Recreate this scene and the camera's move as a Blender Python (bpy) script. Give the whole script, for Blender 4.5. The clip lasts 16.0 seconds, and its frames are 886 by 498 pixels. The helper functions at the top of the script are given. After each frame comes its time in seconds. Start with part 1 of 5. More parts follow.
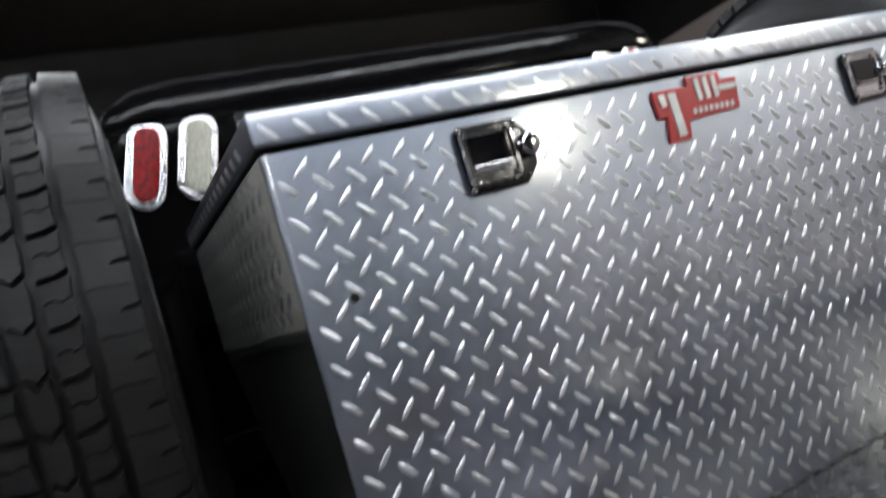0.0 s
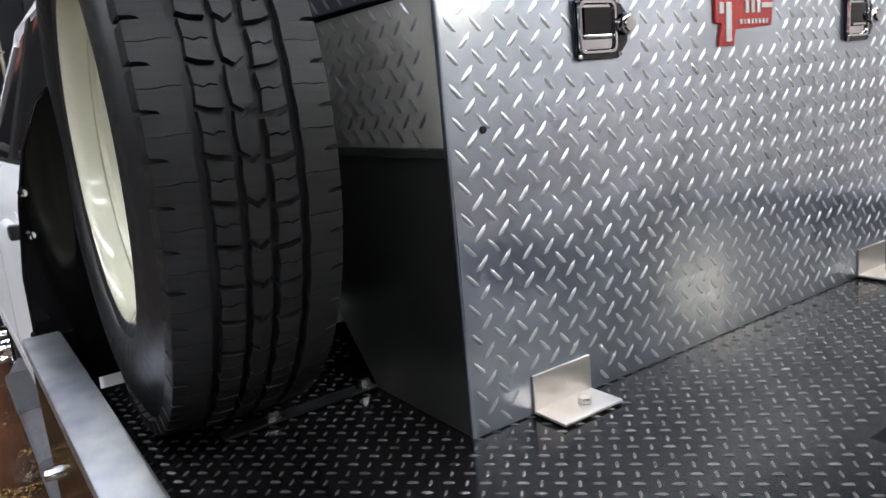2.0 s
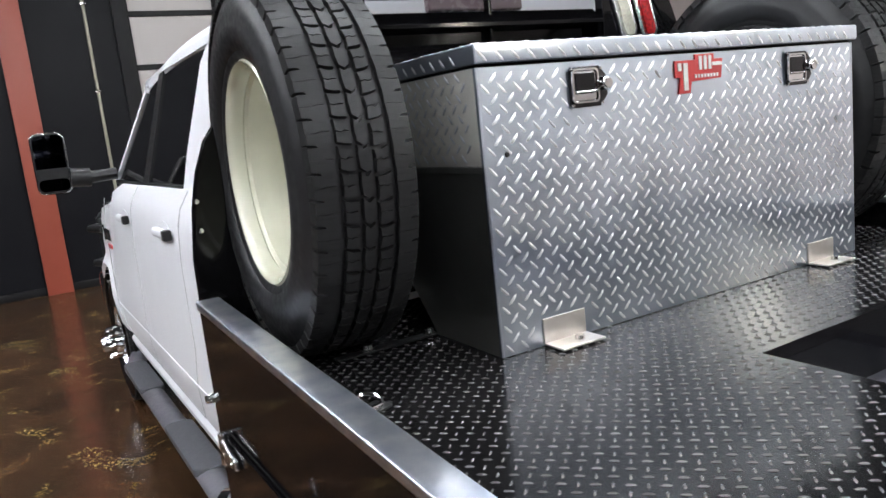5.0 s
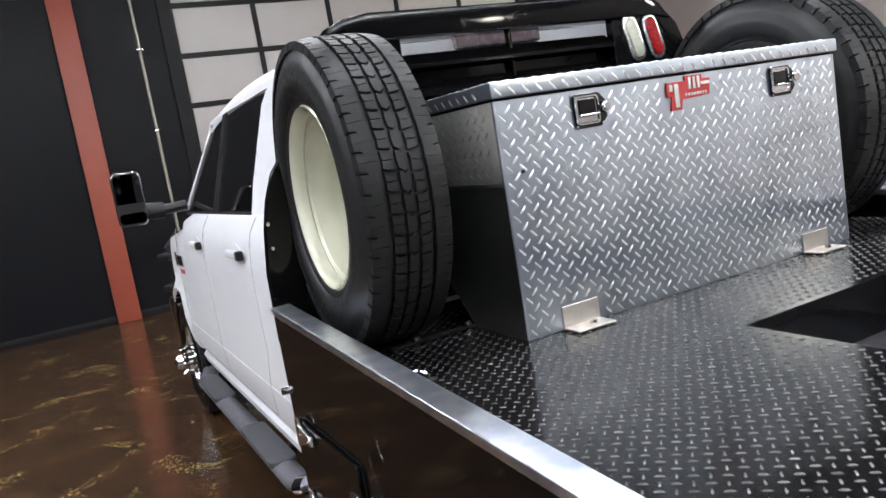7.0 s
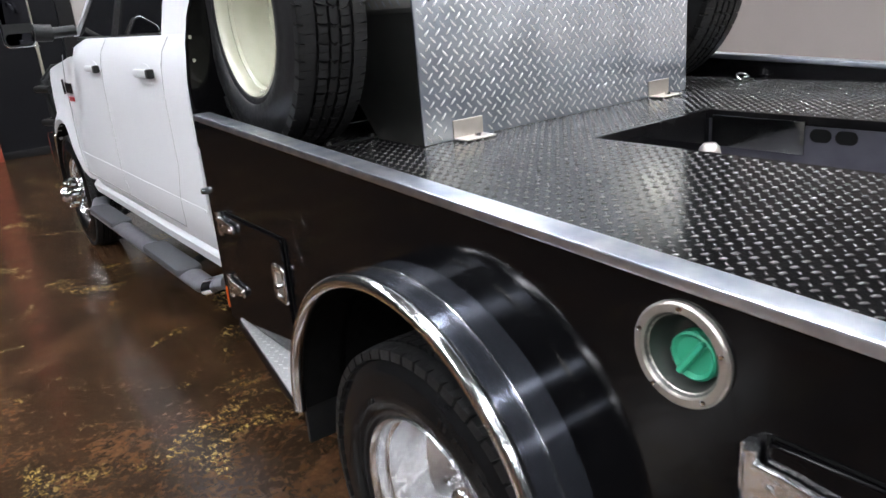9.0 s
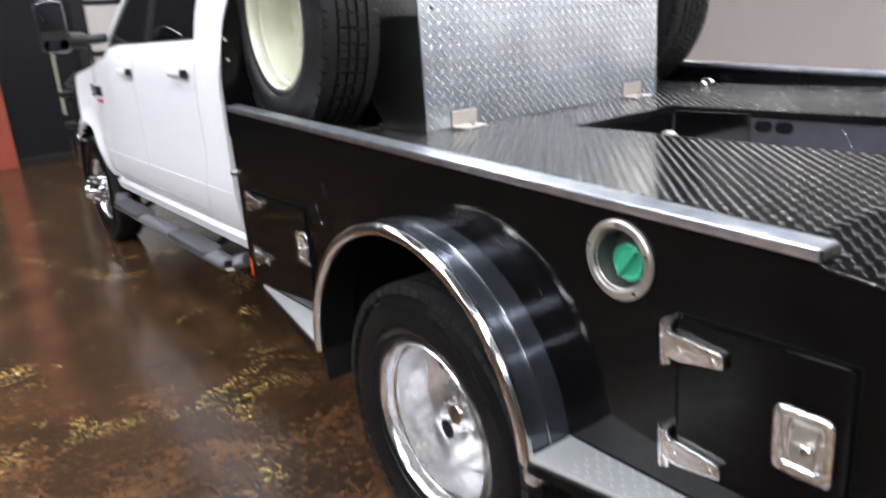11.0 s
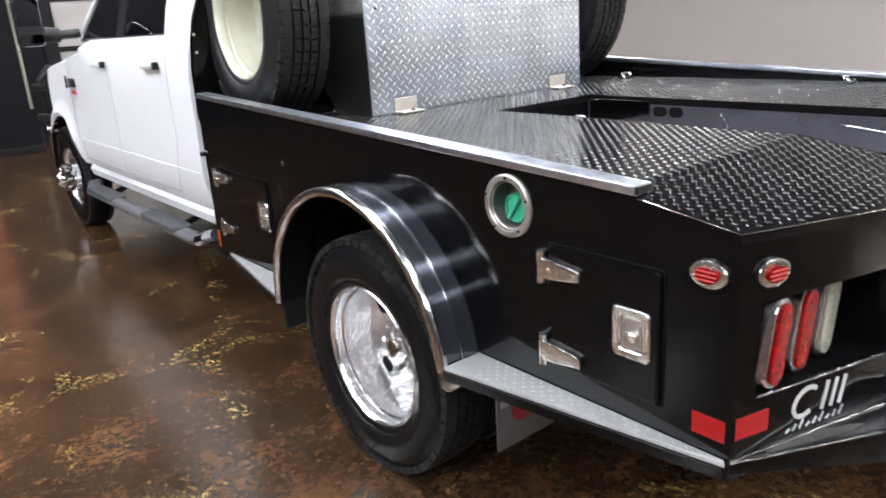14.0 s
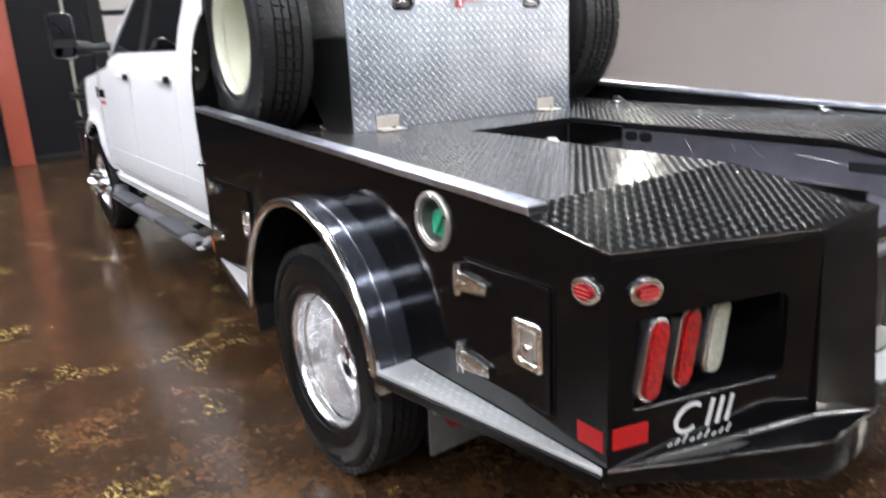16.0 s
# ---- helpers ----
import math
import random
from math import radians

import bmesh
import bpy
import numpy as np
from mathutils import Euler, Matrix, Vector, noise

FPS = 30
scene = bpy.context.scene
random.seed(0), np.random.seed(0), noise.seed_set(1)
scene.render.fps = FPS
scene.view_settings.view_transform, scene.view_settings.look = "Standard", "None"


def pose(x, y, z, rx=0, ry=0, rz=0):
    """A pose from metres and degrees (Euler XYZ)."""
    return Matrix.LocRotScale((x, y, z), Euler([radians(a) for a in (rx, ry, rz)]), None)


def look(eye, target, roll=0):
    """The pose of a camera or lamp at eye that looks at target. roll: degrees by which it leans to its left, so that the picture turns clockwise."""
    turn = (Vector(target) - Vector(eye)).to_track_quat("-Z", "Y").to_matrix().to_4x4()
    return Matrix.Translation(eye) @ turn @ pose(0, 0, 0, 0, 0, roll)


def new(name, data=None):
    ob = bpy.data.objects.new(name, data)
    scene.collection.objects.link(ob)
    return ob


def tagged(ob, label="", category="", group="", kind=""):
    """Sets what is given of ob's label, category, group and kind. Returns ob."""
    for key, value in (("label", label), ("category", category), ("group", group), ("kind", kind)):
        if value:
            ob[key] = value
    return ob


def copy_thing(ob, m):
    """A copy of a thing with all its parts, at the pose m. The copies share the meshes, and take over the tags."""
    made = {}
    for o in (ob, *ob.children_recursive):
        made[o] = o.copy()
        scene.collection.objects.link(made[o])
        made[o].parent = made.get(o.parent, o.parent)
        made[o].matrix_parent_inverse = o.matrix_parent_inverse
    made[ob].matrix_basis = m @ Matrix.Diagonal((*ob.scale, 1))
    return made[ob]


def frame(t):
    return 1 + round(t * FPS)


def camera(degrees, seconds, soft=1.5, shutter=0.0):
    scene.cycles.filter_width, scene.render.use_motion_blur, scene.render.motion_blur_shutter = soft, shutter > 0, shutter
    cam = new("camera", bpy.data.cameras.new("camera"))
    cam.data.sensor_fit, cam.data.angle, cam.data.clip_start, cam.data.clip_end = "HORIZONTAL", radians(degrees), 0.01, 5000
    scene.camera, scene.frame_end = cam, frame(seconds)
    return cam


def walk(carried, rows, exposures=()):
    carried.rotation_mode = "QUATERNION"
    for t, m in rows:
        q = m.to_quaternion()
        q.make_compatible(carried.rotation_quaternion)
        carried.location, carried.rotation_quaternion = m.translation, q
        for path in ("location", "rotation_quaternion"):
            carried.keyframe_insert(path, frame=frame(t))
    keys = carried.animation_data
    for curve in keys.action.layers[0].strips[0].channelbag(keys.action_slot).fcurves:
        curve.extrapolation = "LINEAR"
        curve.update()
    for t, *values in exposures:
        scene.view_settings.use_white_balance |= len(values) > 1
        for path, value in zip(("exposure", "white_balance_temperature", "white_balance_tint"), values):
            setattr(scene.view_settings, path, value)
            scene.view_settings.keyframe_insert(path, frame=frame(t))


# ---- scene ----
cam = camera(61.6, 16.0, shutter=0.5)
PATH = [
    (0, (-0.794, 1.148, 1.541), (0.071, 2.949, 1.633), -16.6),
    (0.5, (-0.889, 1.126, 1.583), (-0.136, 2.962, 1.333), -13.9),
    (1, (-1.051, 1.13, 1.629), (-0.225, 2.926, 1.327), -6.3),
    (1.5, (-1.142, 1.151, 1.631), (-0.15, 2.847, 1.256), -3.8),
    (2, (-1.163, 1.161, 1.614), (-0.063, 2.779, 1.198), -5.4),
    (2.5, (-1.214, 1.145, 1.617), (-0.088, 2.748, 1.217), -6.2),
    (3, (-1.262, 1.114, 1.619), (-0.096, 2.682, 1.191), -5.1),
    (3.5, (-1.278, 0.982, 1.653), (-0.212, 2.636, 1.294), -6.0),
    (4, (-1.309, 0.802, 1.613), (-0.34, 2.518, 1.272), -6.3),
    (6.3, (-1.616, 0.546, 1.677), (-0.599, 2.238, 1.357), -6.2),
    (6.5, (-1.597, 0.487, 1.667), (-0.603, 2.197, 1.371), -5.7),
    (7, (-1.601, 0.357, 1.655), (-0.714, 2.129, 1.383), -9.5),
    (7.5, (-1.639, 0.276, 1.643), (-0.786, 2.062, 1.357), -9.2),
    (8, (-1.758, 0.227, 1.614), (-0.762, 1.919, 1.234), -7.4),
    (8.5, (-1.924, 0.164, 1.551), (-0.868, 1.765, 0.985), -6.8),
    (8.7, (-1.918, 0.116, 1.553), (-0.822, 1.662, 0.912), -5.0),
    (10.8, (-2.144, -0.293, 1.516), (-1.072, 1.311, 0.991), -4.3),
    (11, (-2.19, -0.299, 1.512), (-1.074, 1.253, 0.924), -4.3),
    (11.5, (-2.259, -0.328, 1.481), (-1.037, 1.089, 0.773), -3.7),
    (12, (-2.291, -0.395, 1.49), (-1.02, 1.011, 0.851), -2.5),
    (12.5, (-2.3, -0.534, 1.505), (-1.083, 0.931, 0.893), -1.9),
    (13, (-2.307, -0.664, 1.5), (-1.167, 0.857, 0.879), -3.3),
    (13.5, (-2.343, -0.733, 1.51), (-1.225, 0.814, 0.913), -2.8),
    (14, (-2.38, -0.723, 1.508), (-1.198, 0.776, 0.91), -3.9),
    (14.5, (-2.393, -0.746, 1.49), (-1.15, 0.67, 0.818), -4.7),
    (15, (-2.317, -0.848, 1.466), (-1.083, 0.54, 0.724), -4.8),
    (15.5, (-2.222, -0.97, 1.477), (-1.033, 0.475, 0.77), -3.1),
    (16, (-2.191, -1.023, 1.516), (-1.101, 0.562, 0.966), -2.8),
]
walk(cam, [(t, look(eye, target, roll)) for t, eye, target, roll in PATH],
     [(0, -1.08), (0.5, -0.94), (1, -0.80), (2, -0.52), (3, -0.28), (3.5, -0.26), (7, -0.32), (8.5, -0.32), (11, 0.06), (16, 0.14)])

# ---- world and light ----
world = bpy.data.worlds.new("world")
scene.world = world
world.use_nodes = True
world.node_tree.nodes["Background"].inputs[0].default_value = (0.6, 0.65, 0.7, 1)
world.node_tree.nodes["Background"].inputs[1].default_value = 0.02
LAMP = 66.0


# ---- materials ----
def mat(name, color, rough=0.5, metal=0.0, second=None, scale=12.0, amount=0.5, bump=0.0, bump_scale=120.0,
        rough_var=0.08, coat=0.0, emit=0.0, detail=6.0, spec=0.5, rough_scale=0.0, brushed=0.0, coat_rough=0.04, coat_ior=1.5):
    m = bpy.data.materials.new(name)
    m.use_nodes = True
    t = m.node_tree
    b = t.nodes["Principled BSDF"]
    c = (*color, 1)
    b.inputs["Roughness"].default_value = rough
    b.inputs["Metallic"].default_value = metal
    b.inputs["Specular IOR Level"].default_value = spec
    b.inputs["Coat Weight"].default_value = coat
    b.inputs["Coat Roughness"].default_value = coat_rough
    b.inputs["Coat IOR"].default_value = coat_ior
    co = t.nodes.new("ShaderNodeTexCoord")
    n = t.nodes.new("ShaderNodeTexNoise")
    n.inputs["Scale"].default_value = scale
    n.inputs["Detail"].default_value = detail
    t.links.new(co.outputs["Object"], n.inputs["Vector"])
    r = t.nodes.new("ShaderNodeValToRGB")
    s = (*(second if second else [v * 0.8 for v in color]), 1)
    r.color_ramp.elements[0].position, r.color_ramp.elements[1].position = 0.5 - amount / 2, 0.5 + amount / 2
    r.color_ramp.elements[0].color, r.color_ramp.elements[1].color = c, s
    t.links.new(n.outputs["Fac"], r.inputs["Fac"])
    t.links.new(r.outputs["Color"], b.inputs["Base Color"])
    if rough_var:
        n2 = t.nodes.new("ShaderNodeTexNoise")
        n2.inputs["Scale"].default_value = rough_scale or scale * 3.1
        n2.inputs["Detail"].default_value = 5
        t.links.new(co.outputs["Object"], n2.inputs["Vector"])
        k = t.nodes.new("ShaderNodeMapRange")
        k.inputs["From Min"].default_value, k.inputs["From Max"].default_value = 0.3, 0.7
        k.inputs["To Min"].default_value, k.inputs["To Max"].default_value = max(0.02, rough - rough_var), rough + rough_var
        t.links.new(n2.outputs["Fac"], k.inputs["Value"])
        t.links.new(k.outputs["Result"], b.inputs["Roughness"])
    if bump:
        n3 = t.nodes.new("ShaderNodeTexNoise")
        n3.inputs["Scale"].default_value = bump_scale
        n3.inputs["Detail"].default_value = 4 if bump_scale > 60 else 1
        t.links.new(co.outputs["Object"], n3.inputs["Vector"])
        bp = t.nodes.new("ShaderNodeBump")
        bp.inputs["Strength"].default_value = bump
        bp.inputs["Distance"].default_value = 0.004
        t.links.new(n3.outputs["Fac"], bp.inputs["Height"])
        t.links.new(bp.outputs["Normal"], b.inputs["Normal"])
    if brushed:
        # rolled round the wheel arch: the gloss spreads across the sheet, along x
        b.inputs["Anisotropic"].default_value = brushed
        across = t.nodes.new("ShaderNodeCombineXYZ")
        across.inputs[0].default_value = 1.0
        t.links.new(across.outputs[0], b.inputs["Tangent"])
    if emit:
        b.inputs["Emission Color"].default_value = c
        b.inputs["Emission Strength"].default_value = emit
    return m


def floor_material():
    m = bpy.data.materials.new("stained_concrete")
    m.use_nodes = True
    t = m.node_tree
    b = t.nodes["Principled BSDF"]
    co = t.nodes.new("ShaderNodeTexCoord")

    def noise_node(scale, detail, rough, warp=0.0, stretch=(1, 1, 1)):
        mp = t.nodes.new("ShaderNodeMapping")
        mp.inputs["Scale"].default_value = stretch
        t.links.new(co.outputs["Object"], mp.inputs["Vector"])
        n = t.nodes.new("ShaderNodeTexNoise")
        n.inputs["Scale"].default_value, n.inputs["Detail"].default_value = scale, detail
        n.inputs["Roughness"].default_value, n.inputs["Distortion"].default_value = rough, warp
        t.links.new(mp.outputs["Vector"], n.inputs["Vector"])
        return n.outputs["Fac"]

    def ramp(fac, stops):
        r = t.nodes.new("ShaderNodeValToRGB")
        while len(r.color_ramp.elements) < len(stops):
            r.color_ramp.elements.new(0.5)
        for e, (p, c) in zip(r.color_ramp.elements, stops):
            e.position, e.color = p, (*c, 1)
        t.links.new(fac, r.inputs["Fac"])
        return r.outputs["Color"]

    def mix(fac, a, c):
        x = t.nodes.new("ShaderNodeMix")
        x.data_type = "RGBA"
        t.links.new(fac, x.inputs[0])
        t.links.new(a, x.inputs[6])
        t.links.new(c, x.inputs[7])
        return x.outputs[2]

    def times(a, c):
        x = t.nodes.new("ShaderNodeMath")
        x.operation = "MULTIPLY"
        t.links.new(a, x.inputs[0])
        t.links.new(c, x.inputs[1])
        return x.outputs[0]

    base = ramp(noise_node(2.9, 12, 0.70, 0.6), [(0.3, (0.005, 0.0038, 0.003)), (0.43, (0.022, 0.0115, 0.0064)),
                                               (0.52, (0.054, 0.0265, 0.0135)), (0.62, (0.128, 0.057, 0.026)), (0.72, (0.036, 0.021, 0.0125))])
    fine = ramp(noise_node(30, 12, 0.82, 0.5), [(0.36, (0.002, 0.0015, 0.0015)), (0.49, (0.029, 0.0148, 0.0075)), (0.60, (0.104, 0.057, 0.026)), (0.70, (0.24, 0.16, 0.08))])
    half = t.nodes.new("ShaderNodeValue")
    half.outputs[0].default_value = 0.52
    col = mix(half.outputs[0], base, fine)
    area = ramp(noise_node(2.3, 6, 0.6, 0.8), [(0.545, (0, 0, 0)), (0.64, (1, 1, 1))])
    speck = ramp(noise_node(44, 9, 0.78, 0.3, (1, 0.6, 1)), [(0.53, (0, 0, 0)), (0.555, (1, 1, 1))])
    gold = ramp(noise_node(60, 6, 0.7), [(0.35, (0.08, 0.05, 0.012)), (0.5, (0.34, 0.25, 0.075)), (0.64, (0.62, 0.50, 0.23))])
    col = mix(times(area, speck), col, gold)
    dust = ramp(noise_node(75, 5, 0.75), [(0.66, (0, 0, 0)), (0.74, (0.7, 0.7, 0.7))])
    pale = ramp(noise_node(9, 3, 0.5), [(0.3, (0.30, 0.27, 0.24)), (0.7, (0.42, 0.36, 0.28))])
    col = mix(times(dust, ramp(noise_node(5, 5, 0.6), [(0.45, (0, 0, 0)), (0.6, (1, 1, 1))])), col, pale)
    t.links.new(col, b.inputs["Base Color"])
    k = t.nodes.new("ShaderNodeMapRange")
    k.inputs["From Min"].default_value, k.inputs["From Max"].default_value = 0.3, 0.7
    k.inputs["To Min"].default_value, k.inputs["To Max"].default_value = 0.12, 0.265
    t.links.new(noise_node(7, 7, 0.65), k.inputs["Value"])
    t.links.new(k.outputs["Result"], b.inputs["Roughness"])
    bp = t.nodes.new("ShaderNodeBump")
    bp.inputs["Strength"].default_value, bp.inputs["Distance"].default_value = 0.25, 0.002
    t.links.new(noise_node(30, 5, 0.6), bp.inputs["Height"])
    t.links.new(bp.outputs["Normal"], b.inputs["Normal"])
    return m


def tread_material():
    """Rubber with fine wavy sipes across the tread."""
    m = mat("tread_rubber", (0.011, 0.011, 0.0117), 0.47, 0, (0.018, 0.0178, 0.0182), 30, 0.5, 0, rough_var=0.1, spec=0.22)
    t = m.node_tree
    b = t.nodes["Principled BSDF"]
    co = t.nodes.new("ShaderNodeTexCoord")
    sp = t.nodes.new("ShaderNodeSeparateXYZ")
    t.links.new(co.outputs["Object"], sp.inputs[0])

    def op(kind, a, c=None):
        x = t.nodes.new("ShaderNodeMath")
        x.operation = kind
        for i, v in enumerate((a, c)):
            if v is None:
                continue
            if isinstance(v, (int, float)):
                x.inputs[i].default_value = v
            else:
                t.links.new(v, x.inputs[i])
        return x.outputs[0]

    ang = op("MULTIPLY", op("ARCTAN2", sp.outputs["Y"], sp.outputs["Z"]), 216 / (2 * math.pi))
    zig = op("MULTIPLY", op("PINGPONG", op("MULTIPLY", sp.outputs["X"], 420.0), 1.0), 0.30)
    f = op("FRACT", op("ADD", ang, op("ADD", zig, op("MULTIPLY", sp.outputs["X"], 6.0))))
    line = op("GREATER_THAN", op("ABSOLUTE", op("SUBTRACT", f, 0.5)), 0.06)
    bp = t.nodes.new("ShaderNodeBump")
    bp.inputs["Strength"].default_value, bp.inputs["Distance"].default_value = 0.6, 0.002
    t.links.new(line, bp.inputs["Height"])
    t.links.new(bp.outputs["Normal"], b.inputs["Normal"])
    sipe = t.nodes.new("ShaderNodeMix")
    sipe.data_type = "RGBA"
    sipe.inputs[6].default_value = (0.004, 0.004, 0.004, 1)
    t.links.new(line, sipe.inputs[0])
    t.links.new(b.inputs["Base Color"].links[0].from_socket, sipe.inputs[7])
    t.links.new(sipe.outputs[2], b.inputs["Base Color"])
    return m


M_FLOOR = floor_material()
M_WALL_DARK = mat("dark_grey_paint", (0.0036, 0.0036, 0.0052), 0.45, 0, (0.0055, 0.0055, 0.0074), 1.2, 0.6, 0.1, 70, spec=0.12)
M_WALL_BEIGE = mat("beige_paint", (0.44, 0.39, 0.37), 0.7, 0, (0.41, 0.365, 0.345), 0.6, 0.8, 0.05, 80)
M_CEIL = mat("black_ceiling_paint", (0.016, 0.016, 0.016), 0.8, 0, (0.022, 0.021, 0.021), 1.0, 0.7, spec=0.2)
M_RED = mat("brick_red_paint", (0.27, 0.055, 0.03), 0.5, 0, (0.24, 0.045, 0.026), 2.0, 0.7, 0.1, 60)
M_TIMBER = mat("tan_beam", (0.42, 0.30, 0.16), 0.6, 0, (0.36, 0.25, 0.13), 5, 0.6)
M_CONDUIT = mat("galvanised_conduit", (0.36, 0.35, 0.28), 0.45, 0.4, (0.30, 0.29, 0.22), 20, 0.6)
M_FRAME = mat("door_frame_black", (0.008, 0.0078, 0.009), 0.45, 0, (0.012, 0.0115, 0.012), 8, 0.6, spec=0.12)
M_PANE = mat("frosted_panel", (0.40, 0.37, 0.355), 0.38, 0, (0.36, 0.335, 0.32), 1.5, 0.8)
M_LAMP = mat("lamp_diffuser", (0.888, 0.92, 0.968), 0.4, 0, (0.888, 0.92, 0.968), 2, 0.5, emit=LAMP, rough_var=0)
M_WALL_LAMP = mat("warm_lamp_lens", (1.0, 0.97, 0.84), 0.4, 0, (1.0, 0.97, 0.84), 2, 0.5, emit=320.0, rough_var=0)
M_HOUSING = mat("lamp_housing", (0.7, 0.7, 0.7), 0.5)
M_WHITE = mat("white_car_paint", (0.725, 0.73, 0.76), 0.33, 0, (0.705, 0.71, 0.74), 3, 0.7, rough_var=0.03)
M_BLACK = mat("black_gloss_paint", (0.0022, 0.0022, 0.0026), 0.08, 0, (0.004, 0.0038, 0.0042), 14, 0.7, 0, 40, 0.03, spec=0.18)
M_FENDER = mat("polished_black_sheet", (0.105, 0.115, 0.145), 0.20, 0.85, (0.125, 0.135, 0.165), 10, 0.7, 0, 40, 0.015, brushed=0.97)
M_DECK = mat("black_tread_plate", (0.004, 0.0038, 0.0042), 0.165, 0, (0.007, 0.0066, 0.0069), 6, 0.6, 0, 300, 0.03, spec=0.075)
M_LUG = mat("worn_tread_bars", (0.045, 0.043, 0.044), 0.18, 0.5, (0.10, 0.096, 0.096), 25, 0.5, 0, 300, 0.04, spec=0.3)
# same bars as the deck's; the tail's dimmer reflections are put into the colour
M_LUG_TAIL = mat("dimmed_tread_bars", (0.02, 0.02, 0.0205), 0.17, 0.5, (0.07, 0.068, 0.068), 25, 0.5, 0, 300, 0.04)
M_SATIN = mat("black_satin", (0.012, 0.012, 0.013), 0.4, 0, (0.018, 0.018, 0.018), 15, 0.6, spec=0.18)
M_PLASTIC = mat("black_plastic", (0.010, 0.010, 0.011), 0.42, 0, (0.016, 0.016, 0.016), 40, 0.6, 0.1, 300, spec=0.25)
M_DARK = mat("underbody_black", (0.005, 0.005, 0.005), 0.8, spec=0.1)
M_RUBBER = mat("sidewall_rubber", (0.011, 0.011, 0.0118), 0.42, 0, (0.017, 0.017, 0.0182), 22, 0.6, 0.08, 160, 0.10, spec=0.26)
M_TYRE_SHINE = mat("dressed_tyre_rubber", (0.005, 0.005, 0.0055), 0.22, 0, (0.008, 0.008, 0.0085), 22, 0.6, 0.015, 120, 0.04, spec=0.18)
M_TREAD = tread_material()
M_CREAM = mat("cream_wheel_paint", (0.58, 0.585, 0.475), 0.17, 0, (0.47, 0.465, 0.36), 7, 0.5, 0.10, 30, 0.06, coat=0.6)
M_POLISHED = mat("polished_aluminium", (0.97, 0.97, 0.98), 0.235, 1.0, (0.94, 0.94, 0.96), 10, 0.7, 0.20, 46, 0.03)
M_DISC = mat("cast_aluminium_disc", (0.96, 0.96, 0.97), 0.225, 1.0, (0.90, 0.90, 0.91), 18, 0.7, 0.20, 46, 0.04)
M_CHROME = mat("chrome", (0.88, 0.88, 0.89), 0.07, 1.0, (0.80, 0.80, 0.81), 20, 0.6, 0.04, 60, 0.04)
# chrome whose mirrored dark ceiling is painted into the base colour
M_CHROME_TONED = mat("dark_toned_chrome", (0.10, 0.10, 0.105), 0.10, 1.0, (0.07, 0.07, 0.075), 20, 0.6, 0.05, 60, 0.04)
M_TRIM = mat("bright_fender_trim", (0.86, 0.86, 0.87), 0.17, 1.0, (0.76, 0.76, 0.77), 12, 0.6, 0.06, 40, 0.05)
M_STEEL = mat("stainless_steel", (0.62, 0.60, 0.58), 0.19, 1.0, (0.54, 0.52, 0.50), 30, 0.6, 0.06, 90, 0.06)
# two-tone mottling paints in the sheet's patchy reflections
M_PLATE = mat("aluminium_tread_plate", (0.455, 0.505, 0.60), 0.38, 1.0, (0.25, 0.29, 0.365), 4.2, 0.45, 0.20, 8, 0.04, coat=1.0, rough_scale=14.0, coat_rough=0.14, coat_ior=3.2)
# same plate as the front; the sides' light is painted in as a lighter tone
M_PLATE_SIDE = mat("brightened_side_plate", (0.84, 0.82, 0.78), 0.55, 1.0, (0.62, 0.60, 0.56), 5, 0.8, 0.16, 8, 0.06)
M_PLATE_LUG = mat("burnished_tread_bars", (0.94, 0.955, 0.99), 0.36, 1.0, (0.72, 0.745, 0.79), 40, 0.8, 0, 7, 0.02)
M_PLATE_SMOOTH = mat("aluminium_sheet", (0.64, 0.64, 0.61), 0.33, 1.0, (0.46, 0.46, 0.43), 6, 0.9, 0.10, 9, 0.04, rough_scale=18.0)
M_BRACKET = mat("mill_aluminium", (0.72, 0.68, 0.64), 0.38, 1.0, (0.62, 0.58, 0.54), 25, 0.6, 0.05, 200)
M_RAIL = mat("worn_bright_rail", (0.88, 0.90, 0.95), 0.31, 1.0, (0.46, 0.51, 0.63), 15, 0.5, 0.03, 61, 0.03, detail=8)
M_STEP = mat("aluminium_step_plate", (0.74, 0.75, 0.76), 0.42, 0.75, (0.58, 0.59, 0.60), 8, 0.6, 0.05, 60)
M_STEP_LUG = mat("bright_step_bars", (0.86, 0.87, 0.88), 0.36, 0.8, (0.76, 0.77, 0.78), 30, 0.6)
M_CAST = mat("cast_chrome", (0.97, 0.97, 0.98), 0.215, 1.0, (0.90, 0.90, 0.91), 25, 0.9, 0.42, 70, 0.05)
M_FILLER = mat("dull_filler_steel", (0.55, 0.52, 0.48), 0.38, 0.85, (0.44, 0.41, 0.37), 30, 0.6, 0.08, 80, 0.08)
# filler steel made darker: the cup's inner shade is put into the colour
M_CUP = mat("shade_toned_steel", (0.17, 0.165, 0.16), 0.37, 0.8, (0.10, 0.097, 0.094), 14, 0.6)
M_WELL = mat("scratched_dark_steel", (0.12, 0.117, 0.14), 0.35, 0.85, (0.18, 0.176, 0.205), 9, 0.6, 0.05, 70, 0.06)
M_WELL_PLATE = mat("polished_steel_plate", (0.42, 0.42, 0.40), 0.10, 1.0, (0.36, 0.36, 0.34), 9, 0.6, 0.03, 70, 0.03)
M_SEAM = mat("shut_line_grey", (0.42, 0.42, 0.43), 0.6)
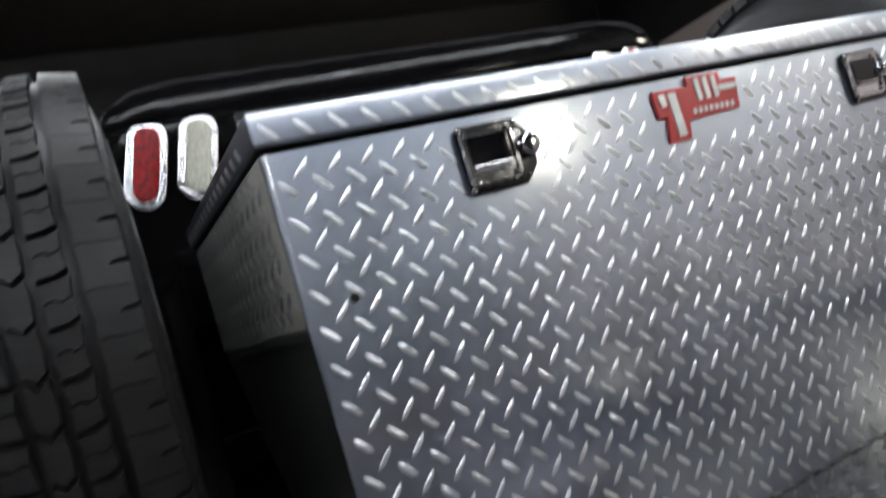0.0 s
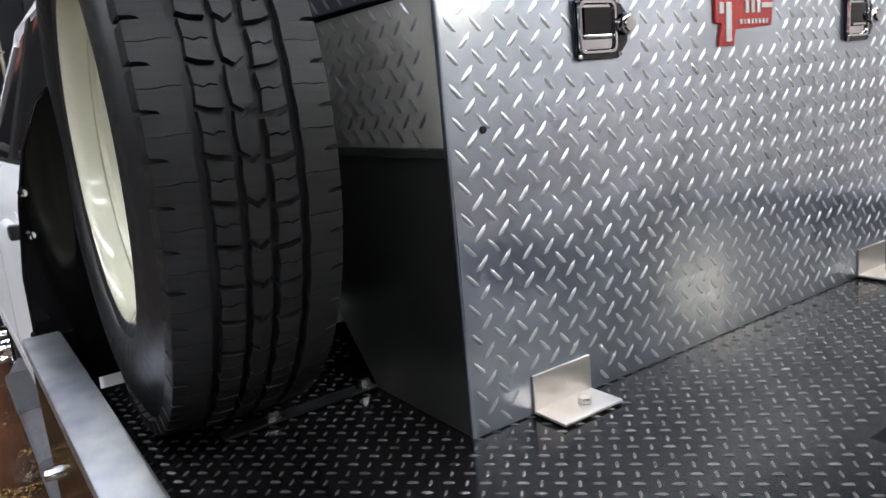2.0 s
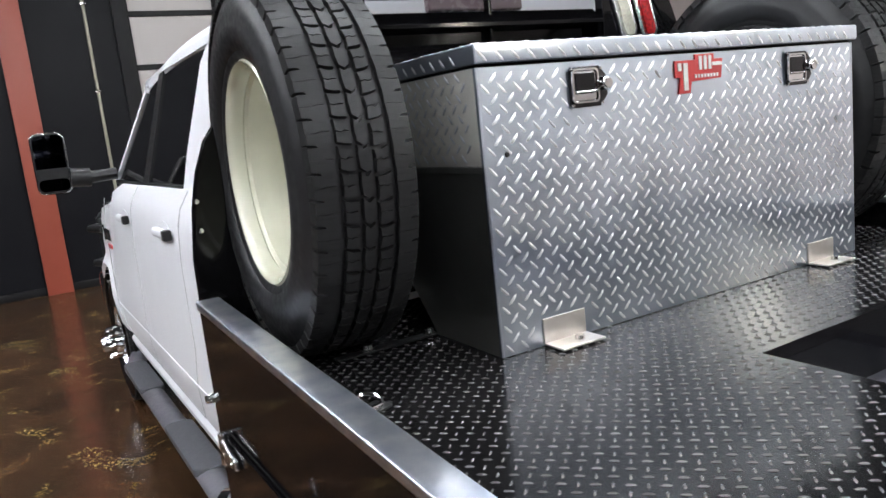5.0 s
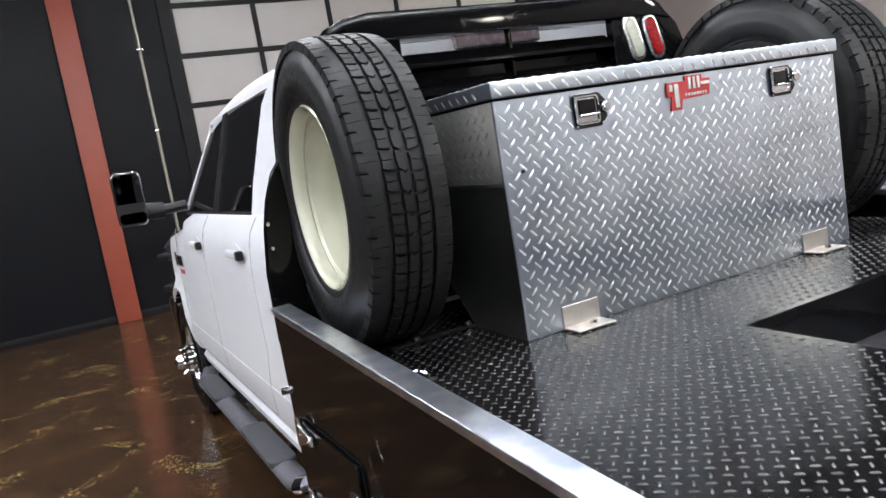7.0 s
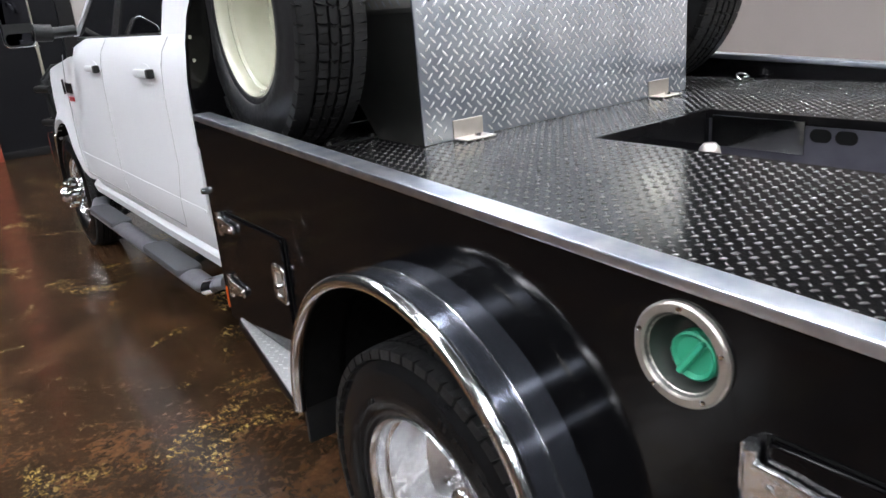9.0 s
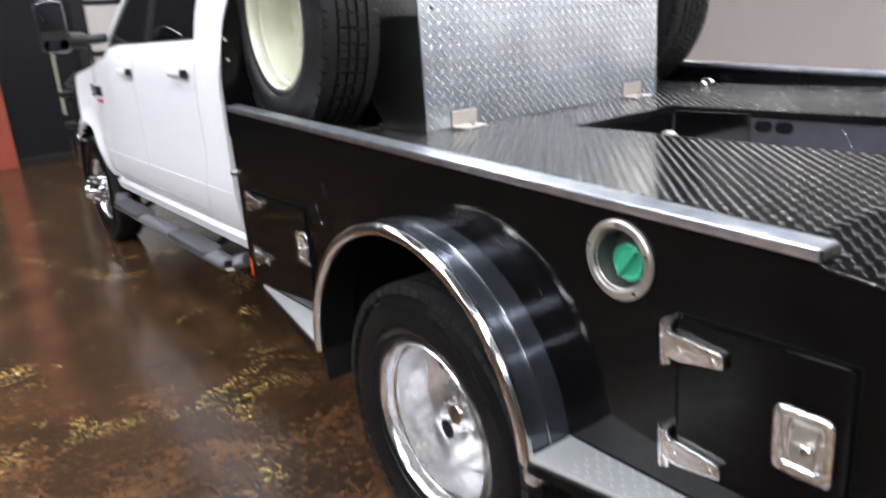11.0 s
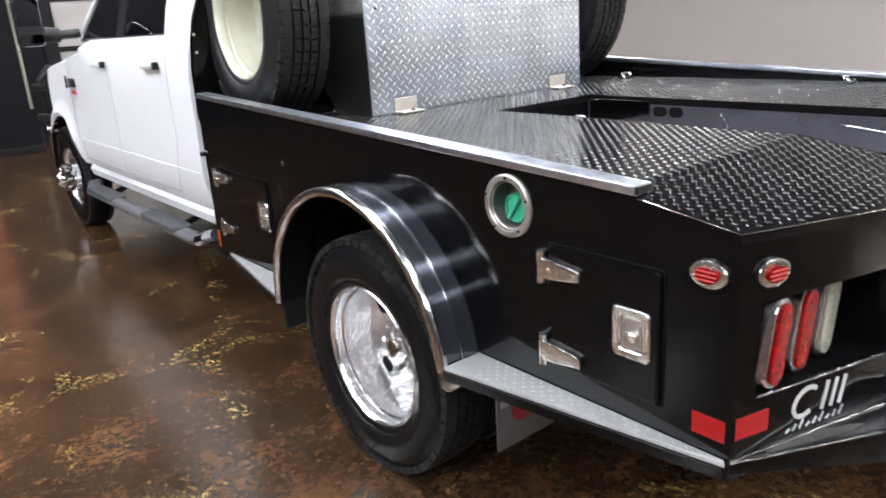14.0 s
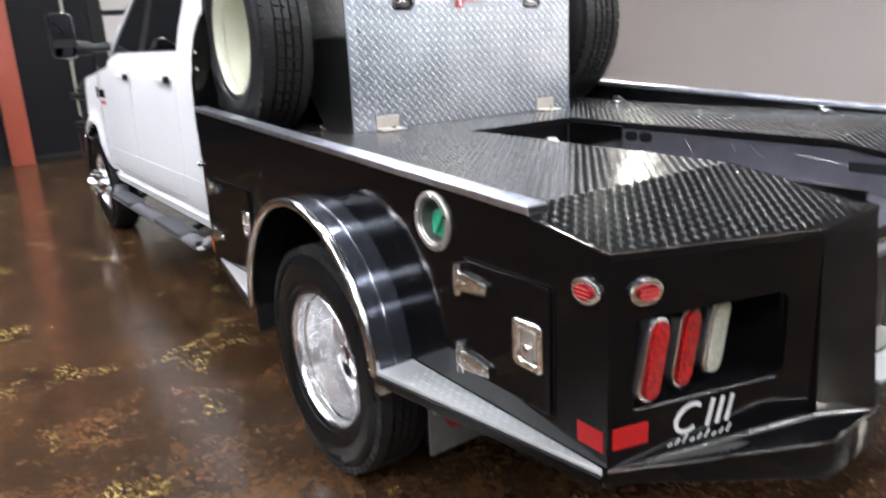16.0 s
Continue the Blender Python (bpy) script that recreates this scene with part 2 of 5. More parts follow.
M_RIB = mat("pale_red_ridge", (0.50, 0.08, 0.08), 0.17, 0, (0.42, 0.05, 0.05), 60, 0.5)
M_BADGE_RED = mat("red_enamel", (0.42, 0.022, 0.024), 0.38, 0, (0.36, 0.02, 0.02), 30, 0.6)
M_LENS_RED = mat("red_lens", (0.30, 0.002, 0.004), 0.15, 0, (0.10, 0.0006, 0.0012), 85, 0.3, 0.9, 110, 0.04, coat=0.15, spec=0.3)
M_LENS_CLEAR = mat("clear_led_lens", (0.50, 0.50, 0.42), 0.14, 0.35, (0.30, 0.30, 0.24), 120, 0.5, 0.7, 160, 0.04, coat=0.6)
M_LENS_AMBER = mat("amber_lens", (0.7, 0.10, 0.01), 0.17, 0, (0.6, 0.08, 0.01), 60, 0.5, coat=0.5)
M_TAPE = mat("red_reflective_tape", (0.33, 0.005, 0.007), 0.38, 0, (0.25, 0.004, 0.006), 60, 0.6)
M_GREEN = mat("green_plastic_cap", (0.035, 0.38, 0.22), 0.45, 0, (0.028, 0.31, 0.18), 30, 0.6, 0.05, 200)
M_GLASS = mat("tinted_glass", (0.005, 0.005, 0.006), 0.03, 0, (0.006, 0.006, 0.007), 3, 0.5, rough_var=0, spec=0.5)
# mirror base set near black in place of the dark room it reflects
M_MIRROR = mat("darkened_mirror_glass", (0.022, 0.022, 0.025), 0.02, 1.0, (0.022, 0.022, 0.025), 3, 0.5, rough_var=0)
# pale flap darkened to grey: the shade under the bed is in the colour
M_FLAP = mat("shaded_mud_flap", (0.12, 0.117, 0.115), 0.38, 0, (0.07, 0.068, 0.066), 20, 0.6)
M_PAPER = mat("number_plate_white", (0.62, 0.63, 0.64), 0.4, 0, (0.52, 0.53, 0.54), 24, 0.6)
M_INK = mat("plate_ink", (0.36, 0.36, 0.39), 0.5)
M_SILVER = mat("silver_decal", (0.62, 0.62, 0.62), 0.38, 0.3, (0.5, 0.5, 0.5), 60, 0.6)
M_PAD = mat("grey_step_pad", (0.055, 0.057, 0.065), 0.6, 0, (0.075, 0.077, 0.085), 50, 0.6, 0.2, 300)
M_BOARD = mat("pewter_step_tube", (0.30, 0.30, 0.33), 0.37, 0.7, (0.24, 0.24, 0.27), 20, 0.6)


# ---- mesh helpers ----
def box(x0, x1, y0, y1, z0, z1, bevel=0.0, seg=2, bm=None):
    fresh = bmesh.new()
    c = Vector(((x0 + x1) / 2, (y0 + y1) / 2, (z0 + z1) / 2))
    d = (abs(x1 - x0), abs(y1 - y0), abs(z1 - z0))
    bmesh.ops.create_cube(fresh, size=1, matrix=Matrix.Translation(c) @ Matrix.Diagonal((*d, 1)))
    if bevel:
        bmesh.ops.bevel(fresh, geom=fresh.edges[:], offset=min(bevel, min(d) * 0.45), segments=seg, profile=0.5, affect="EDGES")
    return add(bm, fresh)


def add(bm, fresh, m=None):
    """Joins fresh into bm (or returns it alone), after moving it by m."""
    if m is not None:
        fresh.transform(m)
    if bm is None:
        return fresh
    me = bpy.data.meshes.new("tmp")
    fresh.to_mesh(me)
    fresh.free()
    bm.from_mesh(me)
    bpy.data.meshes.remove(me)
    return bm


def prism(points, axis, a0, a1, bevel=0.0, bm=None):
    """A flat outline in the two other axes (in x, y, z order), extruded along axis from a0 to a1."""
    fresh = bmesh.new()

    def at(p, a):
        return {"x": (a, p[0], p[1]), "y": (p[0], a, p[1]), "z": (p[0], p[1], a)}[axis]

    lo = [fresh.verts.new(at(p, a0)) for p in points]
    hi = [fresh.verts.new(at(p, a1)) for p in points]
    n = len(points)
    f1, f2 = fresh.faces.new(lo[::-1]), fresh.faces.new(hi)
    for i in range(n):
        fresh.faces.new((lo[i], lo[(i + 1) % n], hi[(i + 1) % n], hi[i]))
    bmesh.ops.recalc_face_normals(fresh, faces=fresh.faces[:])
    if bevel:
        rim = [e for e in fresh.edges if f1 in e.link_faces or f2 in e.link_faces]
        bmesh.ops.bevel(fresh, geom=rim, offset=bevel, segments=2, profile=0.5, affect="EDGES")
    big = [f for f in fresh.faces if len(f.verts) > 4]
    bmesh.ops.triangulate(fresh, faces=big)
    return add(bm, fresh)


def lathe(profile, seg=48, axis="x", bm=None, close=False):
    """Turns (radius, along) round an axis."""
    fresh = bmesh.new()
    rings = []
    for r, a in profile:
        if r < 1e-6:
            rings.append([fresh.verts.new((a, 0, 0))])
        else:
            rings.append([fresh.verts.new((a, r * math.cos(2 * math.pi * i / seg), r * math.sin(2 * math.pi * i / seg))) for i in range(seg)])
    pairs = list(zip(rings, rings[1:])) + ([(rings[-1], rings[0])] if close else [])
    for p, q in pairs:
        for i in range(seg):
            j = (i + 1) % seg
            if len(p) == 1 and len(q) == 1:
                continue
            if len(p) == 1:
                fresh.faces.new((p[0], q[j], q[i]))
            elif len(q) == 1:
                fresh.faces.new((p[i], p[j], q[0]))
            else:
                fresh.faces.new((p[i], p[j], q[j], q[i]))
    if axis == "z":
        fresh.transform(Matrix.Rotation(radians(-90), 4, "Y"))
    if axis == "y":
        fresh.transform(Matrix.Rotation(radians(90), 4, "Z"))
    bmesh.ops.recalc_face_normals(fresh, faces=fresh.faces[:])
    return add(bm, fresh)


def tube(points, r, seg=12, bm=None, flat=1.0):
    fresh = bmesh.new()
    pts = [Vector(p) for p in points]
    rings = []
    for i, p in enumerate(pts):
        d = (pts[min(i + 1, len(pts) - 1)] - pts[max(i - 1, 0)]).normalized()
        side = d.cross(Vector((0, 0, 1)))
        if side.length < 1e-3:
            side = d.cross(Vector((0, 1, 0)))
        side.normalize()
        up = side.cross(d)
        rings.append([fresh.verts.new(p + r * (side * math.cos(2 * math.pi * k / seg) + flat * up * math.sin(2 * math.pi * k / seg))) for k in range(seg)])
    for a, b in zip(rings, rings[1:]):
        for k in range(seg):
            fresh.faces.new((a[k], a[(k + 1) % seg], b[(k + 1) % seg], b[k]))
    fresh.faces.new(rings[0][::-1])
    fresh.faces.new(rings[-1])
    bmesh.ops.recalc_face_normals(fresh, faces=fresh.faces[:])
    return add(bm, fresh)


def stadium(w, h, n=10):
    """Outline of an upright slot w wide and h high round the origin."""
    r, k = w / 2, h / 2 - w / 2
    up = [(r * math.cos(math.pi * i / n), k + r * math.sin(math.pi * i / n)) for i in range(n + 1)]
    return up + [(-x, -y) for x, y in up]


def ellipse(w, h, n=24):
    return [(w / 2 * math.cos(2 * math.pi * i / n), h / 2 * math.sin(2 * math.pi * i / n)) for i in range(n)]


def rounded(w, h, r, n=5):
    out = []
    for cx, cy, a in ((w / 2 - r, h / 2 - r, 0), (-w / 2 + r, h / 2 - r, 90), (-w / 2 + r, -h / 2 + r, 180), (w / 2 - r, -h / 2 + r, 270)):
        out += [(cx + r * math.cos(radians(a + 90 * i / n)), cy + r * math.sin(radians(a + 90 * i / n))) for i in range(n + 1)]
    return out


def smooth(me, degrees=35):
    me.polygons.foreach_set("use_smooth", [True] * len(me.polygons))
    bm = bmesh.new()
    bm.from_mesh(me)
    lim = radians(degrees)
    for e in bm.edges:
        if len(e.link_faces) == 2 and e.calc_face_angle(0) > lim:
            e.smooth = False
    bm.to_mesh(me)
    bm.free()


def mesh_of(name, bm, material, degrees=35, fix=True):
    if fix:
        bmesh.ops.recalc_face_normals(bm, faces=bm.faces[:])
    me = bpy.data.meshes.new(name)
    bm.to_mesh(me)
    bm.free()
    me.materials.append(material)
    smooth(me, degrees)
    return me


def thing(name, at, label, category, group=""):
    ob = new(name)
    ob.location = at
    ob.empty_display_size = 0.1
    return tagged(ob, label, category, group)


OFF = 0.18  # the truck's centre line lies at x = OFF / 2: its right half is set out by this much


def set_out(bm, cab):
    """Moves the right half of the truck out, and stretches the cab to fit the camera's view."""
    for v in bm.verts:
        if v.co.x > 0.05:
            v.co.x += OFF
        if cab and v.co.y > 2.85:
            v.co.y = 2.966 + (v.co.y - 2.93) * 1.16
            v.co.z += 0.02 * max(0.0, v.co.z - 0.45) + 0.10 * max(0.0, v.co.z - 1.55)
    return bm


def part(name, bm, material, parent, label="", local=False, fix=True, degrees=35, wide=True):
    """Links a bmesh, given in world metres (local: in the parent's), as one mesh under a thing or a part."""
    made = not isinstance(bm, bpy.types.Mesh)
    root = parent
    while root.parent is not None:
        root = root.parent
    kind = root.name.split(".")[0]
    if made and wide and not local and kind in ("pickup_truck", "flatbed"):
        set_out(bm, kind == "pickup_truck")
    me = mesh_of(name, bm, material, degrees, fix) if made else bm
    ob = new(name, me)
    if made:
        ob.modifiers.new("weighted_normals", "WEIGHTED_NORMAL").keep_sharp = True
    ob.parent = parent
    if not local:
        p, v = parent, Vector()
        while p is not None:
            v += p.location
            p = p.parent
        ob.location = -v
    return tagged(ob, label)


def setting(name, bm, material, label, category=""):
    return tagged(new(name, mesh_of(name, bm, material)), label, category or name.split("_")[0], kind="structure")


def lug_mesh(name, spots, material, length=0.034, width=0.0085, height=0.0022):
    """Raised bars of tread plate as one mesh. spots: (centre, along, across, up)."""
    verts, faces = [], []
    L, W = length, width
    base = [(-L / 2, 0), (-L / 4, -W / 2), (L / 4, -W / 2), (L / 2, 0), (L / 4, W / 2), (-L / 4, W / 2)]
    for c, a, b, u in spots:
        k = len(verts)
        for s, w in base:
            verts.append(c + a * s + b * (w + 8.0 * (s * s - L * L / 16)) - u * 0.0004)
        verts.append(c + a * (-L / 5) + u * height)
        verts.append(c + a * (L / 5) + u * height)
        faces += [(k, k + 1, k + 6), (k + 1, k + 2, k + 7, k + 6), (k + 2, k + 3, k + 7), (k + 3, k + 4, k + 7), (k + 4, k + 5, k + 6, k + 7), (k + 5, k, k + 6)]
    me = bpy.data.meshes.new(name)
    me.from_pydata([tuple(v) for v in verts], [], faces)
    me.materials.append(material)
    me.polygons.foreach_set("use_smooth", [True] * len(me.polygons))
    return me


def plate_spots(origin, u, v, nu, nv, pitch, keep=None):
    """Centres and directions of the bars on a sheet spanned by the unit vectors u, v."""
    u, v, o = Vector(u).normalized(), Vector(v).normalized(), Vector(origin)
    n = u.cross(v)
    out = []
    for i in range(nu):
        for j in range(nv):
            p = o + u * (pitch * (i + 0.5)) + v * (pitch * (j + 0.5))
            if (i + j) % 2 or (keep and not keep(p)):
                continue
            a = (u + v).normalized() if j % 2 else (u - v).normalized()
            out.append((p, a, n.cross(a), n))
    return out


# ---- room ----
NORTH, EAST, SOUTH, WEST, TOP = 11.4, 8.45, -11.5, -11.5, 5.8
DOOR_X, DOOR_Z = (0.30, 6.20), 4.96
setting("floor", box(WEST - 0.2, EAST + 0.2, SOUTH - 0.2, NORTH + 0.2, -0.15, 0), M_FLOOR, "glossy acid-stained brown concrete floor with gold flecks", "floor")
bm = box(WEST, DOOR_X[0], NORTH, NORTH + 0.2, 0, 4.35)
box(DOOR_X[1], EAST, NORTH, NORTH + 0.2, 0, 4.35, bm=bm)
setting("wall_north", bm, M_WALL_DARK, "dark grey painted wall beside the garage door", "wall")
bm = box(WEST, DOOR_X[0], NORTH, NORTH + 0.2, 4.35, TOP)
box(DOOR_X[1], EAST, NORTH, NORTH + 0.2, 4.35, TOP, bm=bm)
box(DOOR_X[0], DOOR_X[1], NORTH, NORTH + 0.2, DOOR_Z, TOP, bm=bm)
setting("wall_north_upper", bm, M_CEIL, "black painted top of the wall under the ceiling", "wall")
setting("wall_east", box(EAST, EAST + 0.2, SOUTH, NORTH + 0.2, 0, 4.35), M_WALL_BEIGE, "plain beige painted wall", "wall")
setting("wall_east_upper", box(EAST, EAST + 0.2, SOUTH, NORTH + 0.2, 4.35, TOP), M_CEIL, "black painted top of the wall under the ceiling", "wall")
# unseen south wall and west wall top are kept dark to dim the truck's reflections
setting("wall_south", box(WEST, EAST, SOUTH - 0.2, SOUTH, 0, TOP), M_WALL_DARK, "plain dark grey painted wall", "wall")
setting("wall_west", box(WEST - 0.2, WEST, SOUTH - 0.2, NORTH + 0.2, 0, 2.60), M_WALL_DARK, "dark grey painted wall with red columns", "wall")
setting("wall_west_upper", box(WEST - 0.2, WEST, SOUTH - 0.2, NORTH + 0.2, 2.60, TOP), M_CEIL, "black painted upper wall above the dark band", "wall")
for i, y in enumerate((7.4, 2.2, -3.0)):
    setting("column_%d" % (i + 3), box(WEST + 0.003, WEST + 0.10, y, y + 0.30, 0, 2.57, 0.006), M_RED, "brick-red painted column against the dark wall", "column")
setting("ceiling", box(WEST - 0.2, EAST + 0.2, SOUTH - 0.2, NORTH + 0.2, TOP, TOP + 0.15), M_CEIL, "black painted ceiling above the strip lights", "ceiling")
bm = box(WEST, DOOR_X[0] - 0.13, NORTH - 0.012, NORTH - 0.002, 0, 0.10, 0.003)
setting("baseboard", bm, M_FRAME, "black rubber baseboard along the dark wall", "baseboard")
for i, x in enumerate((-1.17, 7.10)):
    setting("column_%d" % (i + 1), box(x, x + 0.30 + 0.70 * i, NORTH - 0.10, NORTH - 0.003, 0, 4.32, 0.006), M_RED, "brick-red painted column against the dark wall", "column")
bm = box(-0.92, 0.14, NORTH - 0.16, NORTH - 0.003, 4.37, 4.50, 0.005)
setting("trim", bm, M_TIMBER, "tan timber beam across the top of the dark wall", "trim")


def garage_door():
    d = tagged(new("garage_door"), "sectional garage door with frosted panels in a black frame", "garage door")
    d.location = (DOOR_X[0], NORTH, 0)
    x0, x1 = DOOR_X
    part("door_frame", box(x0 - 0.12, x0 + 0.07, NORTH - 0.05, NORTH + 0.12, 0, DOOR_Z, 0.006), M_FRAME, d)
    part("door_frame", box(x1 - 0.07, x1 + 0.12, NORTH - 0.05, NORTH + 0.12, 0, DOOR_Z, 0.006), M_FRAME, d)
    part("door_frame", box(x0 + 0.07, x1 - 0.07, NORTH - 0.05, NORTH + 0.12, DOOR_Z - 0.10, DOOR_Z, 0.006), M_FRAME, d)
    nx, nz = 5, 7
    w, h = (x1 - x0 - 0.14) / nx, (DOOR_Z - 0.10 - 0.02) / nz
    for j in range(nz + 1):
        part("rail", box(x0 + 0.07, x1 - 0.07, NORTH - 0.01, NORTH + 0.05, 0.02 + j * h - 0.035, 0.02 + j * h + 0.035, 0.004), M_FRAME, d)
    for i in range(1, nx):
        for j in range(nz):
            part("mullion", box(x0 + 0.07 + i * w - 0.035, x0 + 0.07 + i * w + 0.035, NORTH - 0.008, NORTH + 0.048, 0.057 + j * h, 0.02 + (j + 1) * h - 0.037, 0.004), M_FRAME, d)
    first = None
    for i in range(nx):
        for j in range(nz):
            bm = box(-w / 2 + 0.02, w / 2 - 0.02, 0, 0.012, -h / 2 + 0.02, h / 2 - 0.02)
            first = first or mesh_of("pane", bm, M_PANE)
            ob = part("pane", first, M_PANE, d, local=True)
            ob.location = (0.07 + (i + 0.5) * w, 0.02, 0.02 + (j + 0.5) * h)


garage_door()
c = thing("conduit", (-0.15, NORTH - 0.03, 0), "thin galvanised electrical conduit on the dark wall", "conduit")
part("pipe", tube([(-0.15, NORTH - 0.025, 0.62), (-0.15, NORTH - 0.025, 4.32)], 0.020), M_CONDUIT, c)
for z in (1.4, 2.5, 3.6):
    part("clip", box(-0.19, -0.11, NORTH - 0.048, NORTH - 0.002, z, z + 0.02, 0.002), M_STEEL, c)


def strip_light():
    s = thing("strip_light", (0, 0, 0), "ceiling strip light with a glowing white diffuser", "ceiling light", "strip lights on the ceiling")
    part("housing", box(-2.3, 2.3, -0.19, 0.19, 0.0, 0.06, 0.01), M_HOUSING, s, local=True)
    part("diffuser", box(-2.28, 2.28, -0.165, 0.165, -0.045, -0.004, 0.015), M_LAMP, s, local=True)
    part("hanger", tube([(-1.7, 0, 0.06), (-1.7, 0, 0.5)], 0.006, 8), M_STEEL, s, local=True)
    part("hanger", tube([(1.7, 0, 0.06), (1.7, 0, 0.5)], 0.006, 8), M_STEEL, s, local=True)
    return s


# lamps at x = -9.2 and 5.8 are added fill for the truck and east wall
lamp_spots = [(x, y) for x in (-9.2, -3.9, 1.4) for y in (6.5, 2.2, -2.1, -6.4)] + [(5.8, -2.1), (5.8, -6.4)]
strip = strip_light()
strip.matrix_basis = pose(*lamp_spots[0], TOP - 0.5)
for x, y in lamp_spots[1:]:
    copy_thing(strip, pose(x, y, TOP - 0.5))


def wall_light():
    """A bright wall lamp: a hooded box whose glowing window faces the room."""
    w = thing("wall_light", (0, 0, 0), "bright warm-white lamp in a black hood high on the beige wall", "wall light", "wall lights on the beige wall")
    part("hood", prism([(0.0, -0.24), (-0.10, -0.24), (-0.20, 0.14), (-0.20, 0.22), (0.0, 0.22)], "y", -0.32, 0.32, 0.006), M_HOUSING, w, local=True)
    glow = prism([(-0.102, -0.21), (-0.109, -0.21), (-0.203, 0.12), (-0.196, 0.12)], "y", -0.28, 0.28)
    part("lens", glow, M_WALL_LAMP, w, local=True)
    return w


wl = wall_light()
wl.matrix_basis = pose(EAST - 0.003, 7.9, 4.12)
for y in (-4.0, -10.0):
    copy_thing(wl, pose(EAST - 0.003, y, 4.12))


# ---- wheels ----
R_TYRE, W_TYRE = 0.42, 0.204


def tyre_mesh(rubber):
    w = W_TYRE / 2
    half = [(0.216, w - 0.026), (0.226, w - 0.014), (0.240, w - 0.007), (0.246, w - 0.0075), (0.249, w - 0.003), (0.275, w + 0.003), (0.300, w + 0.006), (0.304, w + 0.0045),
            (0.330, w + 0.003), (0.352, w - 0.003), (0.356, w - 0.006), (0.374, w - 0.011), (0.388, w - 0.020), (0.396, w - 0.034), (0.3965, 0.0)]
    half = [(0.243 + (r - 0.216) * (R_TYRE - 0.0115 - 0.243) / (0.3965 - 0.216), a) for r, a in half]
    prof = [(r, a) for r, a in half] + [(r, -a) for r, a in half[-2::-1]]
    bm = lathe(prof, 96)
    return mesh_of("tyre", bm, rubber, 50)


def tread_mesh(n=54):
    """Round the tyre: a row of chevron blocks, a row of slanted blocks on either side of it, and siped shoulder ribs with hooked notches."""
    pts, faces = [], []
    step = 2 * math.pi / n

    def radius(w):
        return R_TYRE - 0.55 * max(0.0, abs(w) - 0.042) ** 1.5

    def at(s, w, r):
        return (w, r * math.cos(s * step), r * math.sin(s * step))

    def block(outline, k, low=0.012, inset=0.0011):
        """outline: (share of a pitch, metres across), with slightly sloping walls."""
        m, b0 = len(outline), len(pts)
        cs, cw = sum(p[0] for p in outline) / m, sum(p[1] for p in outline) / m
        pitch = step * R_TYRE
        for s, w in outline:
            pts.append(at(s + k, w, radius(w) - low))
        for s, w in outline:
            ds, dw = (s - cs) * pitch, w - cw
            q = 1 - inset / max(0.004, math.hypot(ds, dw))
            pts.append(at(cs + ds * q / pitch + k, cw + dw * q, radius(cw + dw * q)))
        faces.append(tuple(b0 + m + i for i in range(m)))
        for i in range(m):
            j = (i + 1) % m
            faces.append((b0 + i, b0 + j, b0 + m + j, b0 + m + i))

    for k in range(n):
        block([(0.16, 0.0), (0.0, 0.0100), (0.44, 0.0120), (0.88, 0.0100), (1.04, 0.0), (0.88, -0.0100), (0.44, -0.0120), (0.0, -0.0100)], k)
        for sg in (1, -1):
            o = 0.10 if sg > 0 else -0.06
            # each side block is cut in two by a bent sipe
            block([(o + u, sg * w) for u, w in ((0.14, 0.0180), (0.505, 0.0200), (0.465, 0.028), (0.525, 0.034), (0.445, 0.0430), (0.02, 0.0445), (0.12, 0.034))], k, 0.012, 0.0004)
            block([(o + u, sg * w) for u, w in ((0.535, 0.0200), (1.00, 0.0180), (0.97, 0.034), (0.88, 0.0445), (0.475, 0.0430), (0.555, 0.034), (0.495, 0.028))], k, 0.012, 0.0004)
            # shoulder rib: runs on into the next pitch, with a hooked notch at its outer edge
            block([(o + u, sg * w) for u, w in ((0.0, 0.0545), (0.455, 0.0532), (0.435, 0.066), (0.475, 0.078), (0.445, 0.0935), (0.0, 0.0935))], k, 0.012, 0.0)
            block([(o + u, sg * w) for u, w in ((0.474, 0.0532), (1.0, 0.0545), (1.0, 0.0770), (0.95, 0.0785), (0.90, 0.0840), (0.88, 0.0935), (0.464, 0.0935), (0.494, 0.078), (0.454, 0.066))], k, 0.012, 0.0)
            # the lug's flank on the sidewall
            b0 = len(pts)
            for r, w in ((0.390, 0.080), (0.392, 0.0970), (0.4125, 0.0940), (0.4125, 0.080)):
                for u in (o, o + 0.84):
                    pts.append(at(u + k, sg * w, r))
            faces.extend([(b0 + i, b0 + (i + 2) % 8, b0 + (i + 2) % 8 + 1, b0 + i + 1) for i in (0, 2, 4, 6)])
            faces.extend([(b0, b0 + 2, b0 + 4, b0 + 6), (b0 + 1, b0 + 3, b0 + 5, b0 + 7)])
    me = bpy.data.meshes.new("tread")
    me.from_pydata(pts, [], faces)
    bm = bmesh.new()
    bm.from_mesh(me)
    bmesh.ops.recalc_face_normals(bm, faces=bm.faces[:])
    bmesh.ops.triangulate(bm, faces=[f for f in bm.faces if len(f.verts) > 4])
    bm.to_mesh(me)
    bm.free()
    me.materials.append(M_TREAD)
    smooth(me, 20)
    return me


